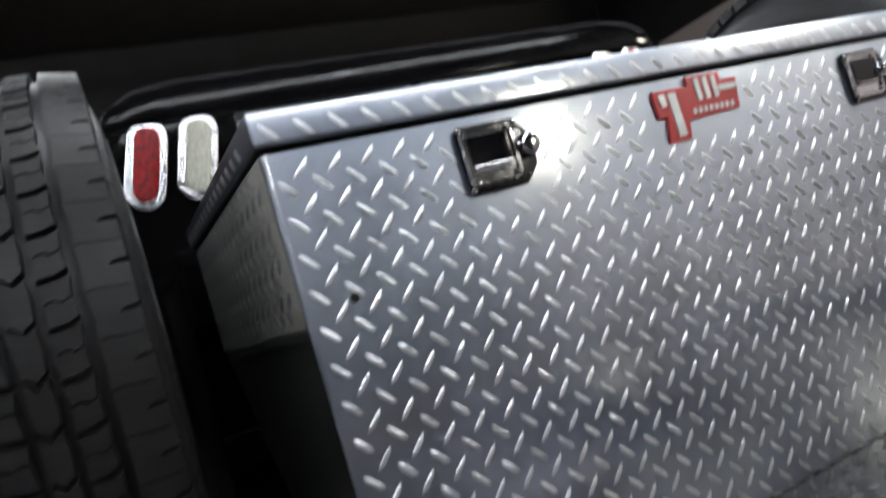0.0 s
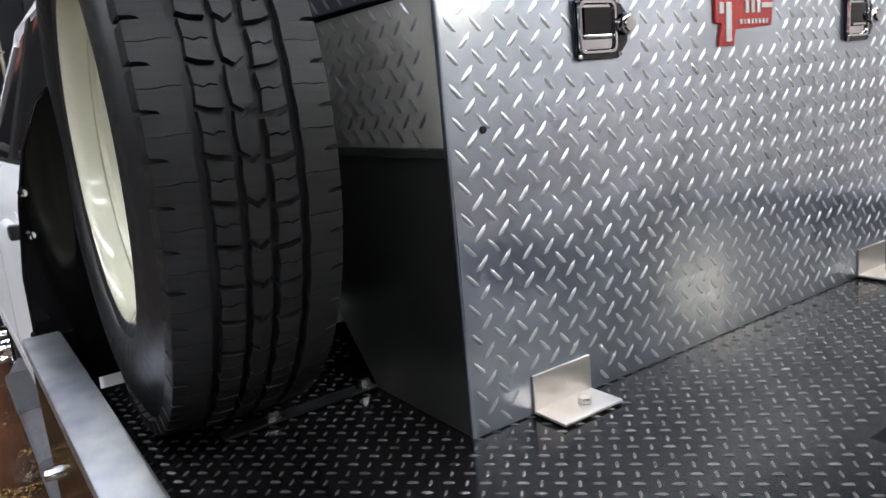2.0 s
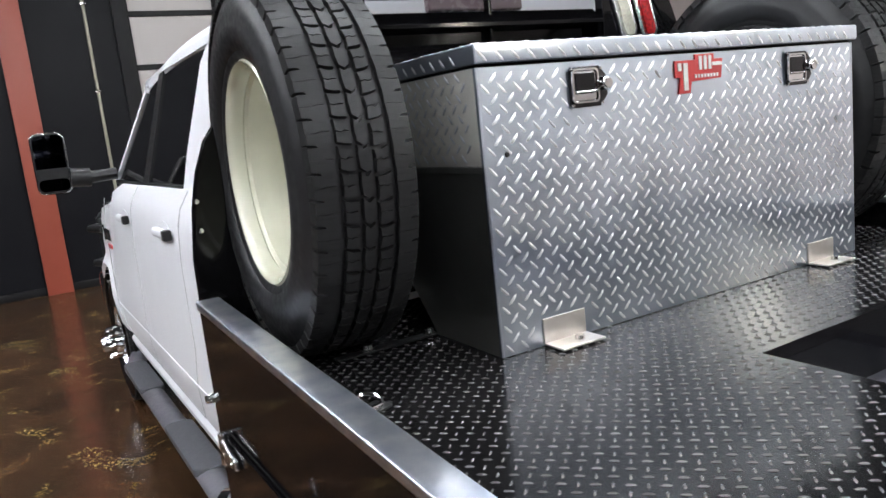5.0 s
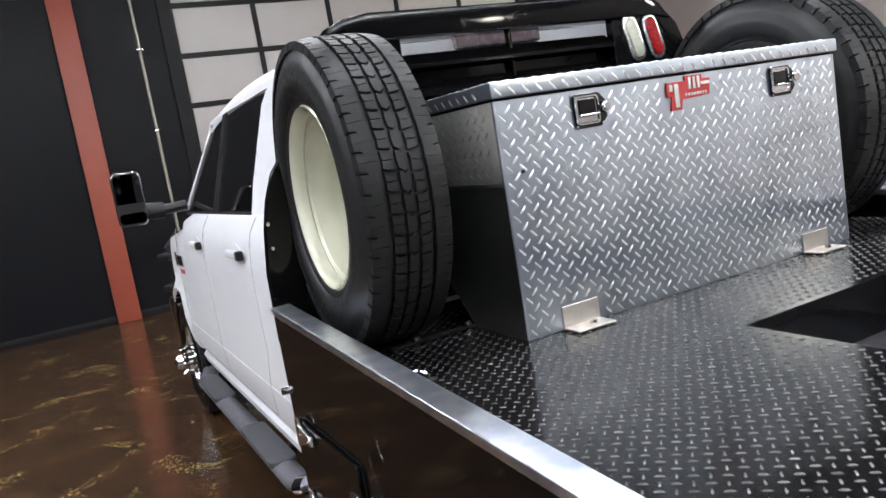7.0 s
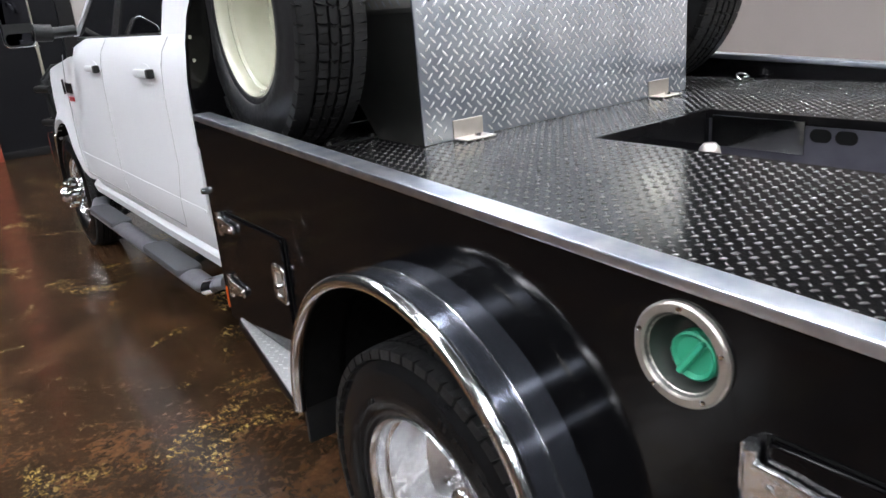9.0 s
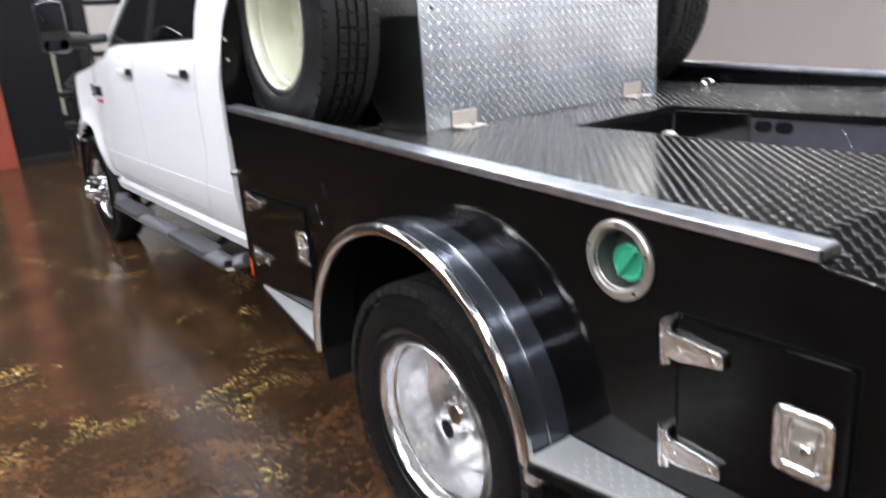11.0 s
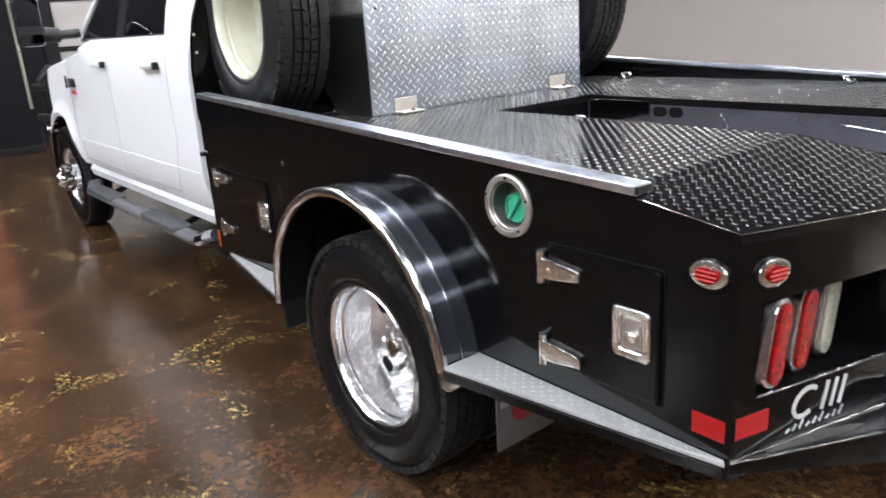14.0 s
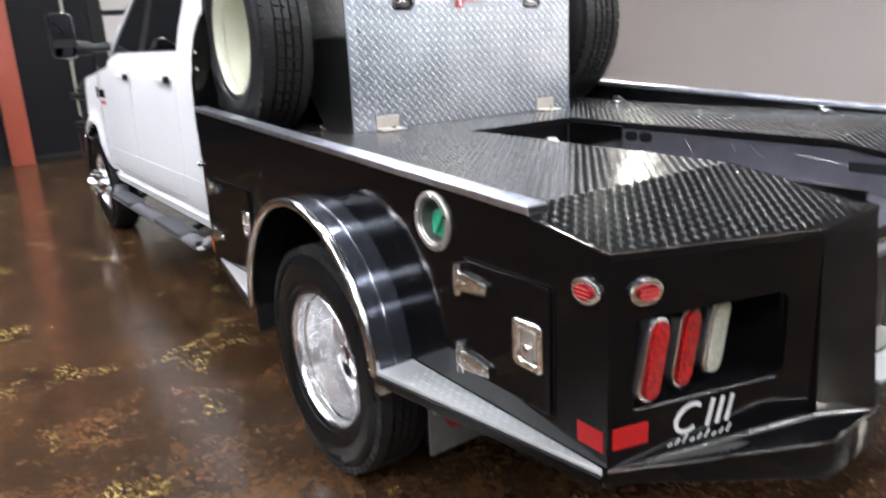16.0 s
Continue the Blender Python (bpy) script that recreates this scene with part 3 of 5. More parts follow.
def disc_with_holes(r_out, r_in, holes, hole_r, hole_at, x0, thick, seg=64):
    bm = bmesh.new()

    def loop(cy, cz, r, n):
        vs = [bm.verts.new((x0, cy + r * math.cos(2 * math.pi * i / n), cz + r * math.sin(2 * math.pi * i / n))) for i in range(n)]
        return [bm.edges.new((vs[i], vs[(i + 1) % n])) for i in range(n)]

    edges = loop(0, 0, r_out, seg) + loop(0, 0, r_in, 32)
    for k in range(holes):
        a = 2 * math.pi * (k + 0.5) / holes
        edges += loop(hole_at * math.cos(a), hole_at * math.sin(a), hole_r, 16)
    bmesh.ops.triangle_fill(bm, use_beauty=True, use_dissolve=False, edges=edges)
    out = bmesh.ops.extrude_face_region(bm, geom=bm.faces[:])
    bmesh.ops.translate(bm, vec=(thick, 0, 0), verts=[g for g in out["geom"] if isinstance(g, bmesh.types.BMVert)])
    bmesh.ops.recalc_face_normals(bm, faces=bm.faces[:])
    return bm


def lettering_mesh():
    """Raised bars where the moulded writing stands on the sidewall."""
    rnd = random.Random(4)
    bm = bmesh.new()
    for a0, n, r, h in ((20, 14, 0.335, 0.022), (200, 14, 0.335, 0.022), (110, 9, 0.300, 0.012), (300, 9, 0.300, 0.012)):
        for k in range(n):
            if rnd.random() < 0.12:
                continue
            b = box(-0.0045, 0.0, -0.0055, 0.0055, -h / 2, h / 2 - 0.003 * rnd.random())
            b.transform(Matrix.Rotation(radians(a0 + k * (2.9 if h > 0.02 else 3.3)), 4, "X") @ Matrix.Translation((-W_TYRE / 2 - 0.0018, 0, r)))
            add(bm, b)
    return mesh_of("sidewall_lettering", bm, M_TYRE_SHINE)


TYRE, TYRE_SHINY, TREAD = tyre_mesh(M_RUBBER), tyre_mesh(M_TYRE_SHINE), tread_mesh()
LETTERS = lettering_mesh()


def wheel(label, rim_material, disc_material, holes, dish, parent=None, hub="chrome", name="wheel", rim=1.055):
    """A wheel round the x axis, its outer face towards -x. dish: how far the disc lies inside the outer face."""
    w = new(name)
    tagged(w, label, "wheel" if parent is None else "")
    w.parent = parent
    ty = part("tyre", TYRE_SHINY if hub else TYRE, M_RUBBER, w, local=True)
    if hub:
        tagged(part("sidewall_lettering", LETTERS, M_TYRE_SHINE, w, "raised moulded bars on the sidewall", local=True), kind="stuff")
    part("tread", TREAD, M_TREAD, w, "worn block tread", local=True)
    f = -W_TYRE / 2 + 0.018
    barrel = [(0.236, f + 0.006), (0.239, f - 0.004), (0.234, f - 0.008), (0.226, f - 0.002), (0.221, f + 0.010), (0.220, f + 0.028), (0.223, f + 0.031), (0.220, f + 0.034), (0.214, f + 0.038), (0.211, f + 0.064), (0.207, f + 0.070), (0.204, f + 0.095),
              (0.201, f + dish - 0.01), (0.196, f + dish + 0.006), (0.203, f + dish + 0.03), (0.206, 0.08), (0.222, 0.098), (0.236, 0.104), (0.240, 0.100),
              (0.230, 0.085), (0.213, 0.07), (0.213, 0.0), (0.222, f + 0.05), (0.226, f + 0.02)]
    barrel = [(r * rim, a) for r, a in barrel]
    part("rim", lathe(barrel, 72, close=True), rim_material, w, local=True)
    part("wheel_disc", disc_with_holes(0.201 * rim, 0.052, holes, 0.024 if holes > 6 else 0.032, 0.165, f + dish - 0.004, 0.012), disc_material, w, local=True)
    if name != "spare_wheel":
        # dark disc added behind the holes in place of their shade
        part("hub_shadow", lathe([(0.0, 0.06), (0.205, 0.06), (0.205, 0.07), (0.0, 0.07)], 40), M_DARK, w, "dark disc that stands for the shade behind the wheel disc", local=True)
    if not hub and name == "spare_wheel":
        # added disc that hides the cream rim's back and keeps this side dark
        part("back_disc", lathe([(0.0, 0.084), (0.252, 0.084), (0.258, 0.088), (0.254, 0.112), (0.0, 0.112)], 48), M_RUBBER, w, "dark disc added over the wheel's inner side", local=True)
    if hub == "chrome":
        cap = [(0.0, f + dish - 0.06), (0.030, f + dish - 0.058), (0.040, f + dish - 0.045), (0.046, f + dish - 0.012), (0.062, f + dish - 0.008), (0.064, f + dish + 0.004), (0.0, f + dish + 0.004)]
        part("hub_cap", lathe(cap, 32), M_CHROME, w, local=True)
        nut = lathe([(0.0, -0.036), (0.007, -0.034), (0.013, -0.026), (0.0135, 0.0), (0.0, 0.0)], 6)
        me = mesh_of("lug_nut", nut, M_CHROME)
        for k in range(8):
            a = 2 * math.pi * k / 8
            ob = part("lug_nut", me, M_CHROME, w, local=True)
            ob.location = (f + dish - 0.003, 0.086 * math.cos(a), 0.086 * math.sin(a))
    return w


# ---- pickup truck: cab and chassis ----
AXLE_R, AXLE_F = 1.255, 5.58
WHEEL_F = 2.966 + (AXLE_F - 2.93) * 1.16
truck = thing("pickup_truck", (0, 4.2, 0), "white crew-cab pickup truck with dark tinted windows, parked indoors", "truck")


def side_x(z):
    """Half width of the body at a height."""
    pts = [(0.40, 0.880), (0.58, 0.925), (0.66, 0.965), (0.80, 0.985), (1.05, 0.982), (1.25, 0.980), (1.38, 0.968), (1.45, 0.945), (1.50, 0.900), (1.62, 0.80)]
    for (z0, a), (z1, b) in zip(pts, pts[1:]):
        if z <= z1:
            k = (z - z0) / (z1 - z0)
            return a + (b - a) * max(0.0, k)
    return pts[-1][1]


def body_top(y):
    if y < 4.55:
        return 1.485
    if y < 4.9:
        return 1.485 - 0.10 * (y - 4.55) / 0.35
    return 1.385 - 0.16 * ((y - 4.9) / 1.3) ** 1.6


def body_side(sx):
    fresh = bmesh.new()
    ys = [2.95 + 0.055 * i for i in range(60)]
    cols = []
    for y in ys:
        lo = 0.60
        d = 0.50 ** 2 - (y - AXLE_F) ** 2
        if d > 0:
            lo = max(lo, 0.42 + math.sqrt(d))
        top = body_top(y)
        col = []
        for j in range(15):
            z = lo + (top - lo) * j / 14
            x = side_x(z)
            if y > 4.75:
                flare = max(0.0, 1 - abs(math.hypot(y - AXLE_F, z - 0.42) - 0.53) / 0.09)
                x += 0.045 * flare - 0.05 * max(0.0, (z - 1.05)) - 0.075 * max(0, min(1, (y - 4.85) / 0.6)) - 0.9 * max(0, y - 5.75) ** 2.5 - 0.10 * max(0, z - 1.2)
            col.append(fresh.verts.new((sx * -x, y, z)))
        cols.append(col)
    for a, b in zip(cols, cols[1:]):
        for j in range(14):
            fresh.faces.new((a[j], a[j + 1], b[j + 1], b[j]))
    out = bmesh.ops.extrude_face_region(fresh, geom=fresh.faces[:])
    bmesh.ops.translate(fresh, vec=(sx * 0.03, 0, 0), verts=[g for g in out["geom"] if isinstance(g, bmesh.types.BMVert)])
    return fresh


for sx in (1, -1):
    part("body_side", body_side(sx), M_WHITE, truck)
    # rocker below the doors, rounded under
    rock = [(-0.925 * sx, 0.598), (-0.945 * sx, 0.57), (-0.93 * sx, 0.52), (-0.86 * sx, 0.50), (-0.84 * sx, 0.598)]
    part("rocker_panel", prism(rock, "y", 2.95, 5.02, 0.004), M_WHITE, truck)

# back wall of the cab, hood, cowl, roof
part("cab_back", box(-0.92, 0.92, 2.93, 2.96, 0.6, 1.5, 0.01), M_WHITE, truck)
fresh = bmesh.new()
rows = []
for y, zc, xe, ze in ((4.55, 1.50, 0.80, 1.47), (4.95, 1.47, 0.90, 1.36), (5.4, 1.455, 0.89, 1.335), (5.8, 1.42, 0.87, 1.26), (6.1, 1.36, 0.80, 1.20), (6.2, 1.22, 0.72, 1.10), (6.21, 0.6, 0.72, 0.6)):
    rows.append([fresh.verts.new((x, y, z)) for x, z in ((-xe, ze), (-0.62, zc - 0.015), (-0.3, zc), (0.3, zc), (0.62, zc - 0.015), (xe, ze))])
for a, b in zip(rows, rows[1:]):
    for j in range(5):
        fresh.faces.new((a[j], a[j + 1], b[j + 1], b[j]))
part("hood", fresh, M_WHITE, truck)
part("front_bumper", box(-0.93, 0.93, 6.18, 6.38, 0.48, 0.80, 0.05), M_CHROME, truck)
guard = tube([(-0.84, 6.36, 0.5), (-0.84, 6.38, 1.18), (-0.77, 6.38, 1.26), (0.77, 6.38, 1.26), (0.84, 6.38, 1.18), (0.84, 6.36, 0.5)], 0.035)
tube([(-0.86, 6.14, 0.86), (-0.93, 6.30, 0.86), (-0.84, 6.38, 0.86), (0.84, 6.38, 0.86), (0.93, 6.30, 0.86), (0.86, 6.14, 0.86)], 0.028, bm=guard)
tube([(-0.86, 6.14, 1.12), (-0.93, 6.30, 1.12), (-0.84, 6.38, 1.12)], 0.028, bm=guard)
part("grille_guard", guard, M_SATIN, truck, "black tube grille guard")
part("chassis", box(-0.45, 0.45, 0.1, 6.3, 0.42, 0.62, 0.02), M_DARK, truck)
part("rear_axle", tube([(-0.9, AXLE_R, 0.405), (0.9, AXLE_R, 0.405)], 0.06), M_DARK, truck)
part("front_axle", tube([(-0.8, AXLE_F, 0.405), (0.8, AXLE_F, 0.405)], 0.06), M_DARK, truck)
part("cab_floor", box(-0.88, 0.88, 2.97, 5.0, 0.56, 0.62, 0.01), M_DARK, truck)
part("fuel_tank", tube([(-0.62, 4.25, 0.47), (-0.62, 4.55, 0.47)], 0.10, 20), mat("beige_tank", (0.50, 0.46, 0.38), 0.5), truck, "pale cylindrical tank under the cab")

# greenhouse: roof edge at x 0.66, glass leaning inwards


def glass_x(z):
    return 0.905 - (z - 1.48) * 0.33


def roof_z(y):
    k = (y - 3.55) / 0.65
    return 2.015 - 0.030 * k * k


fresh = bmesh.new()
rows = []
for i in range(14):
    y = 2.93 + 1.36 * i / 13
    zr = roof_z(y)
    rows.append([fresh.verts.new((x, y, z)) for x, z in ((-glass_x(zr - 0.06), zr - 0.06), (-0.70, zr - 0.012), (-0.60, zr + 0.012), (-0.3, zr + 0.03), (0.3, zr + 0.03), (0.60, zr + 0.012), (0.70, zr - 0.012), (glass_x(zr - 0.06), zr - 0.06))])
for a, b in zip(rows, rows[1:]):
    for j in range(7):
        fresh.faces.new((a[j], a[j + 1], b[j + 1], b[j]))
out = bmesh.ops.extrude_face_region(fresh, geom=fresh.faces[:])
bmesh.ops.translate(fresh, vec=(0, 0, -0.03), verts=[g for g in out["geom"] if isinstance(g, bmesh.types.BMVert)])
part("roof", fresh, M_WHITE, truck)


def slab(sx, outline, inset, thick, steps=1):
    """A leaning sheet on the side of the greenhouse. outline: (y, z)."""
    b = bmesh.new()
    lo = [b.verts.new((-sx * (glass_x(z) - inset), y, z)) for y, z in outline]
    hi = [b.verts.new((-sx * (glass_x(z) - inset - thick), y, z)) for y, z in outline]
    n = len(outline)
    b.faces.new(lo)
    b.faces.new(hi[::-1])
    for i in range(n):
        b.faces.new((lo[i], lo[(i + 1) % n], hi[(i + 1) % n], hi[i]))
    bmesh.ops.triangulate(b, faces=[f for f in b.faces if len(f.verts) > 4])
    return b


for sx in (1, -1):
    top = lambda y: roof_z(y) - 0.05
    # white C pillar and roof rail, black B pillar, white A pillar
    part("rear_pillar", slab(sx, [(2.93, 1.475), (3.33, 1.475), (3.36, 1.60), (3.34, 1.88), (3.28, 1.93), (3.28, top(3.28)), (2.93, top(2.93))], 0.0, 0.04), M_WHITE, truck)
    part("roof_rail", slab(sx, [(3.28, 1.93), (4.35, 1.925), (4.31, 1.872), (4.79, 1.515), (4.86, 1.50), (4.35, 1.888), (4.25, top(4.25)), (3.7, top(3.7)), (3.28, top(3.28))], 0.0, 0.04), M_WHITE, truck)
    part("window_pillar", slab(sx, [(3.96, 1.475), (4.08, 1.475), (4.06, 1.925), (3.97, 1.927)], 0.002, 0.03), M_SATIN, truck)
    part("window", slab(sx, [(3.36, 1.495), (3.97, 1.495), (3.97, 1.926), (3.34, 1.93), (3.36, 1.62)], 0.010, 0.006), M_GLASS, truck, "dark tinted rear door window")
    part("window", slab(sx, [(4.08, 1.495), (4.78, 1.495), (4.31, 1.868), (4.06, 1.922)], 0.010, 0.006), M_GLASS, truck, "dark tinted front door window")
    part("belt_moulding", slab(sx, [(3.34, 1.478), (4.74, 1.478), (4.74, 1.494), (3.34, 1.494)], -0.006, 0.02), M_SATIN, truck)
part("windscreen", prism([(4.86, 1.48), (4.33, 1.93), (4.345, 1.94), (4.885, 1.485)], "x", -0.72, 0.72), M_GLASS, truck, "dark tinted windscreen")
part("rear_window", box(-0.66, 0.66, 2.915, 2.928, 1.52, 1.90, 0.004), M_GLASS, truck, "dark tinted rear window")
part("cab_back_upper", box(-0.74, 0.74, 2.93, 2.95, 1.48, 1.985, 0.004), M_WHITE, truck)
part("brake_lamp", box(-0.11, 0.11, 2.895, 2.925, 1.945, 1.995, 0.008), mat("smoked_lens", (0.20, 0.15, 0.16), 0.25), truck, "smoked high brake lamp")


def door_seam(sx, pts, w=0.006):
    """A dark shut line that follows the body. pts: (y, z)."""
    b = bmesh.new()
    for (y0, z0), (y1, z1) in zip(pts, pts[1:]):
        n = max(2, int(math.hypot(y1 - y0, z1 - z0) / 0.05))
        for i in range(n):
            ends = []
            for k in (i / n, (i + 1) / n):
                y, z = y0 + (y1 - y0) * k, z0 + (z1 - z0) * k
                ends.append((y, z, side_x(z)))
            (ya, za, xa), (yb, zb, xb) = ends
            up = abs(zb - za) > abs(yb - ya)
            dy, dz = (w / 2, 0) if up else (0, w / 2)
            q = [b.verts.new((-sx * (x + o), y + e * dy, z + e * dz)) for x, y, z, e in ((xa, ya, za, -1), (xb, yb, zb, -1), (xb, yb, zb, 1), (xa, ya, za, 1)) for o in (0.0012,)]
            b.faces.new(q)
    out = bmesh.ops.extrude_face_region(b, geom=b.faces[:])
    bmesh.ops.translate(b, vec=(sx * 0.004, 0, 0), verts=[g for g in out["geom"] if isinstance(g, bmesh.types.BMVert)])
    return b


for sx in (1, -1):
    part("door_seam", door_seam(sx, [(3.22, 1.48), (3.20, 0.95), (3.30, 0.66), (4.10, 0.66), (4.12, 1.48)]), M_SEAM, truck)
    part("door_seam", door_seam(sx, [(4.12, 0.66), (4.98, 0.66), (5.0, 0.95), (4.98, 1.40)]), M_SEAM, truck)
    part("body_crease", door_seam(sx, [(2.97, 0.80), (4.96, 0.80)], 0.012), M_WHITE, truck)
    for y in (3.33, 4.17):
        x = -sx * (side_x(1.335) + 0.022)
        h = part("door_handle", box(x - 0.014, x + 0.014, y - 0.01, y + 0.17, 1.318, 1.352, 0.012, 3), M_WHITE, truck, "white door handle with a black key end")
        part("handle_end", box(x - 0.016, x + 0.016, y - 0.045, y - 0.008, 1.315, 1.355, 0.008), M_SATIN, h)
        part("handle_cup", prism([(y + 0.09 + 0.09 * math.cos(a), 1.325 + 0.05 * math.sin(a)) for a in [math.pi * k / 8 for k in range(16)]], "x", -sx * side_x(1.33), -sx * (side_x(1.33) + 0.003)), M_WHITE, h)
    # badge bars on the front wing
    bx = -sx * (side_x(1.2) + 0.004)
    badge = box(bx - 0.004, bx + 0.006, 5.02, 5.06, 1.16, 1.25, 0.003)
    for k in range(4):
        box(bx - 0.004, bx + 0.006, 4.82 + 0.045 * k, 4.85 + 0.045 * k, 1.17, 1.235, 0.003, bm=badge)
    bd = part("badge", badge, M_CHROME, truck, "chrome badge bars on the wing")
    part("badge_tag", box(bx - 0.004, bx + 0.005, 4.84, 4.94, 1.125, 1.15, 0.002), M_BADGE_RED, bd)
    # towing mirror on its arm
    mx, my = -sx * 1.211, 4.79
    arm = tube([(-sx * 0.90, my, 1.535), (-sx * 1.03, my, 1.53), (-sx * 1.14, my, 1.535)], 0.042, 14, flat=0.75)
    am = part("mirror_arm", arm, M_PLASTIC, truck)
    part("arm_sleeve", tube([(-sx * 1.035, my - 0.005, 1.530), (-sx * 1.08, my - 0.008, 1.533), (-sx * 1.13, my - 0.008, 1.538)], 0.054, 14, flat=0.9), M_PLASTIC, am, "black arm sleeve")
    sh = box(mx - 0.078, mx + 0.078, my - 0.02, my + 0.08, 1.468, 1.755, 0.035, 4)
    hd = part("mirror_head", sh, M_PLASTIC, truck, "black towing mirror in a chrome surround")
    fr = prism([(mx + a, 1.612 + b) for a, b in rounded(0.165, 0.293, 0.035)], "y", my - 0.028, my - 0.005, 0.004)
    part("mirror_surround", fr, M_CHROME, hd)
    fr = prism([(mx + a, 1.612 + b) for a, b in rounded(0.156, 0.284, 0.032)], "y", my - 0.032, my - 0.024, 0.003)
    part("mirror_housing", fr, M_SATIN, hd)
    mg = prism([(a, b) for a, b in rounded(0.146, 0.196, 0.026)], "y", -0.002, 0.002)
    mg.transform(Matrix.Translation((mx, my - 0.037, 1.650)) @ Matrix.Rotation(radians(7), 4, "X"))
    part("mirror_glass", mg, M_MIRROR, hd)
    part("spot_mirror", prism([(mx + a, 1.512 + b) for a, b in rounded(0.144, 0.062, 0.024)], "y", my - 0.037, my - 0.0325), M_MIRROR, hd)
    # running board with two pads
    rb = tube([(-sx * 0.90, 3.10, 0.44), (-sx * 0.965, 3.20, 0.405), (-sx * 0.97, 4.95, 0.405), (-sx * 0.91, 5.08, 0.44)], 0.055, 16, flat=0.6)
    rbp = part("running_board", rb, M_BOARD, truck, "pewter oval running board with grey pads")
    for y0, y1 in ((3.36, 3.90), (4.42, 4.96)):
        part("step_pad", prism([(-sx * 0.965 + a, (y0 + y1) / 2 + b) for a, b in rounded(0.125, y1 - y0, 0.04)], "z", 0.41, 0.443, 0.008), M_PAD, rbp)
    for y in (3.5, 4.7):
        part("board_bracket", tube([(-sx * 0.95, y, 0.40), (-sx * 0.6, y, 0.52)], 0.02), M_DARK, rbp)
    part("end_cap", tube([(-sx * 0.965, 3.165, 0.41), (-sx * 0.94, 3.12, 0.425)], 0.058, 16, flat=0.62), M_CHROME, rbp)
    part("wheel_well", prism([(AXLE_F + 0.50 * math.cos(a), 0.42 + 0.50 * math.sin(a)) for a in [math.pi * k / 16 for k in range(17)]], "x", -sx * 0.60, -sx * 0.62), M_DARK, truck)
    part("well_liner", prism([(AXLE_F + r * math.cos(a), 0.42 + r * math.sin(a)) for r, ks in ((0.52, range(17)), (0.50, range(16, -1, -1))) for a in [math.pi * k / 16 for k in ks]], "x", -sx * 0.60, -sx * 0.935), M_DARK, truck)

rear = wheel("polished aluminium rear wheel with a black tyre", M_POLISHED, M_DISC, 4, 0.146, truck)
rear.location = (-1.08, AXLE_R - 4.2, R_TYRE)
copy_thing(rear, pose(1.08 + OFF, AXLE_R - 4.2, R_TYRE, 0, 0, 180))
inner = wheel("inner dual rear wheel with a black tyre", M_DARK, M_DARK, 8, 0.06, truck, hub="")
inner.location = (-0.80, AXLE_R - 4.2, R_TYRE)
copy_thing(inner, pose(0.80 + OFF, AXLE_R - 4.2, R_TYRE))
front = wheel("front wheel with polished disc and long chrome hub", M_POLISHED, M_POLISHED, 8, 0.02, truck)
front.location = (-0.845, WHEEL_F - 4.2, R_TYRE)
spike = lathe([(0.0, -0.125), (0.045, -0.12), (0.058, -0.10), (0.062, -0.06), (0.10, -0.04), (0.105, 0.0), (0.0, 0.0)], 28)
spike.transform(Matrix.Translation((-0.10, 0, 0)))
part("hub_cover", spike, M_CHROME, front, local=True)
for k in range(8):
    a = 2 * math.pi * k / 8
    nt = lathe([(0.0, -0.085), (0.010, -0.082), (0.016, -0.06), (0.018, 0.0), (0.0, 0.0)], 8)
    nt.transform(Matrix.Translation((-0.10, 0.095 * math.cos(a), 0.095 * math.sin(a))))
    part("nut_cover", nt, M_CHROME, front, local=True)
copy_thing(front, pose(0.845 + OFF, WHEEL_F - 4.2, R_TYRE, 0, 0, 180))


# ---- flatbed ----
SIDE, DECK, FRONT, RIDGE, WELL, WELL_R = 1.067, 1.11, 2.68, 0.32, 0.205, 0.205
TAIL_Z = 1.062
bed = thing("flatbed", (0, 1.3, 0.45), "black skirted steel flatbed with tread-plate deck and bright side rails", "truck bed")
CY, CZ, CR = 1.32, 0.48, 0.52


def rail_z(y):
    return 1.128 + (1.242 - 1.128) * (y - 0.25) / (FRONT - 0.25)


def arch(r, a0, a1, n=48):
    return [(CY + r * math.cos(radians(a0 + (a1 - a0) * i / n)), CZ + r * math.sin(radians(a0 + (a1 - a0) * i / n))) for i in range(n + 1)]


def tail_z(y):
    return DECK - (DECK - TAIL_Z) * max(0.0, RIDGE - y) / RIDGE


# deck with the gooseneck well left open
deck = part("deck_plate", box(-SIDE + 0.012, -WELL, RIDGE, FRONT, DECK - 0.03, DECK), M_DECK, bed, "black painted steel tread-plate deck")
part("deck_plate", box(WELL_R, SIDE - 0.012, RIDGE, FRONT, DECK - 0.03, DECK), M_DECK, bed)
part("deck_plate", box(-WELL, WELL_R, 1.605, FRONT, DECK - 0.03, DECK), M_DECK, bed)
P = 0.0172
spots = plate_spots((-SIDE + 0.07, RIDGE, DECK), (1, 0, 0), (0, 1, 0), 126, 138, P,
                    lambda p: not (-WELL - 0.015 < p.x < WELL_R + OFF + 0.015 and p.y < 1.62) and p.x < SIDE + OFF - 0.075 and p.y < FRONT - 0.02
                    and not (-0.58 < p.x < 0.76 and 2.00 < p.y < 2.45))
lg = part("deck_tread", lug_mesh("deck_tread", spots, M_LUG, 0.0205, 0.0055, 0.0026), M_LUG, deck)
tagged(lg, kind="stuff")


def mirror_pts(pts, sx):
    return [(sx * x, y) for x, y in pts]


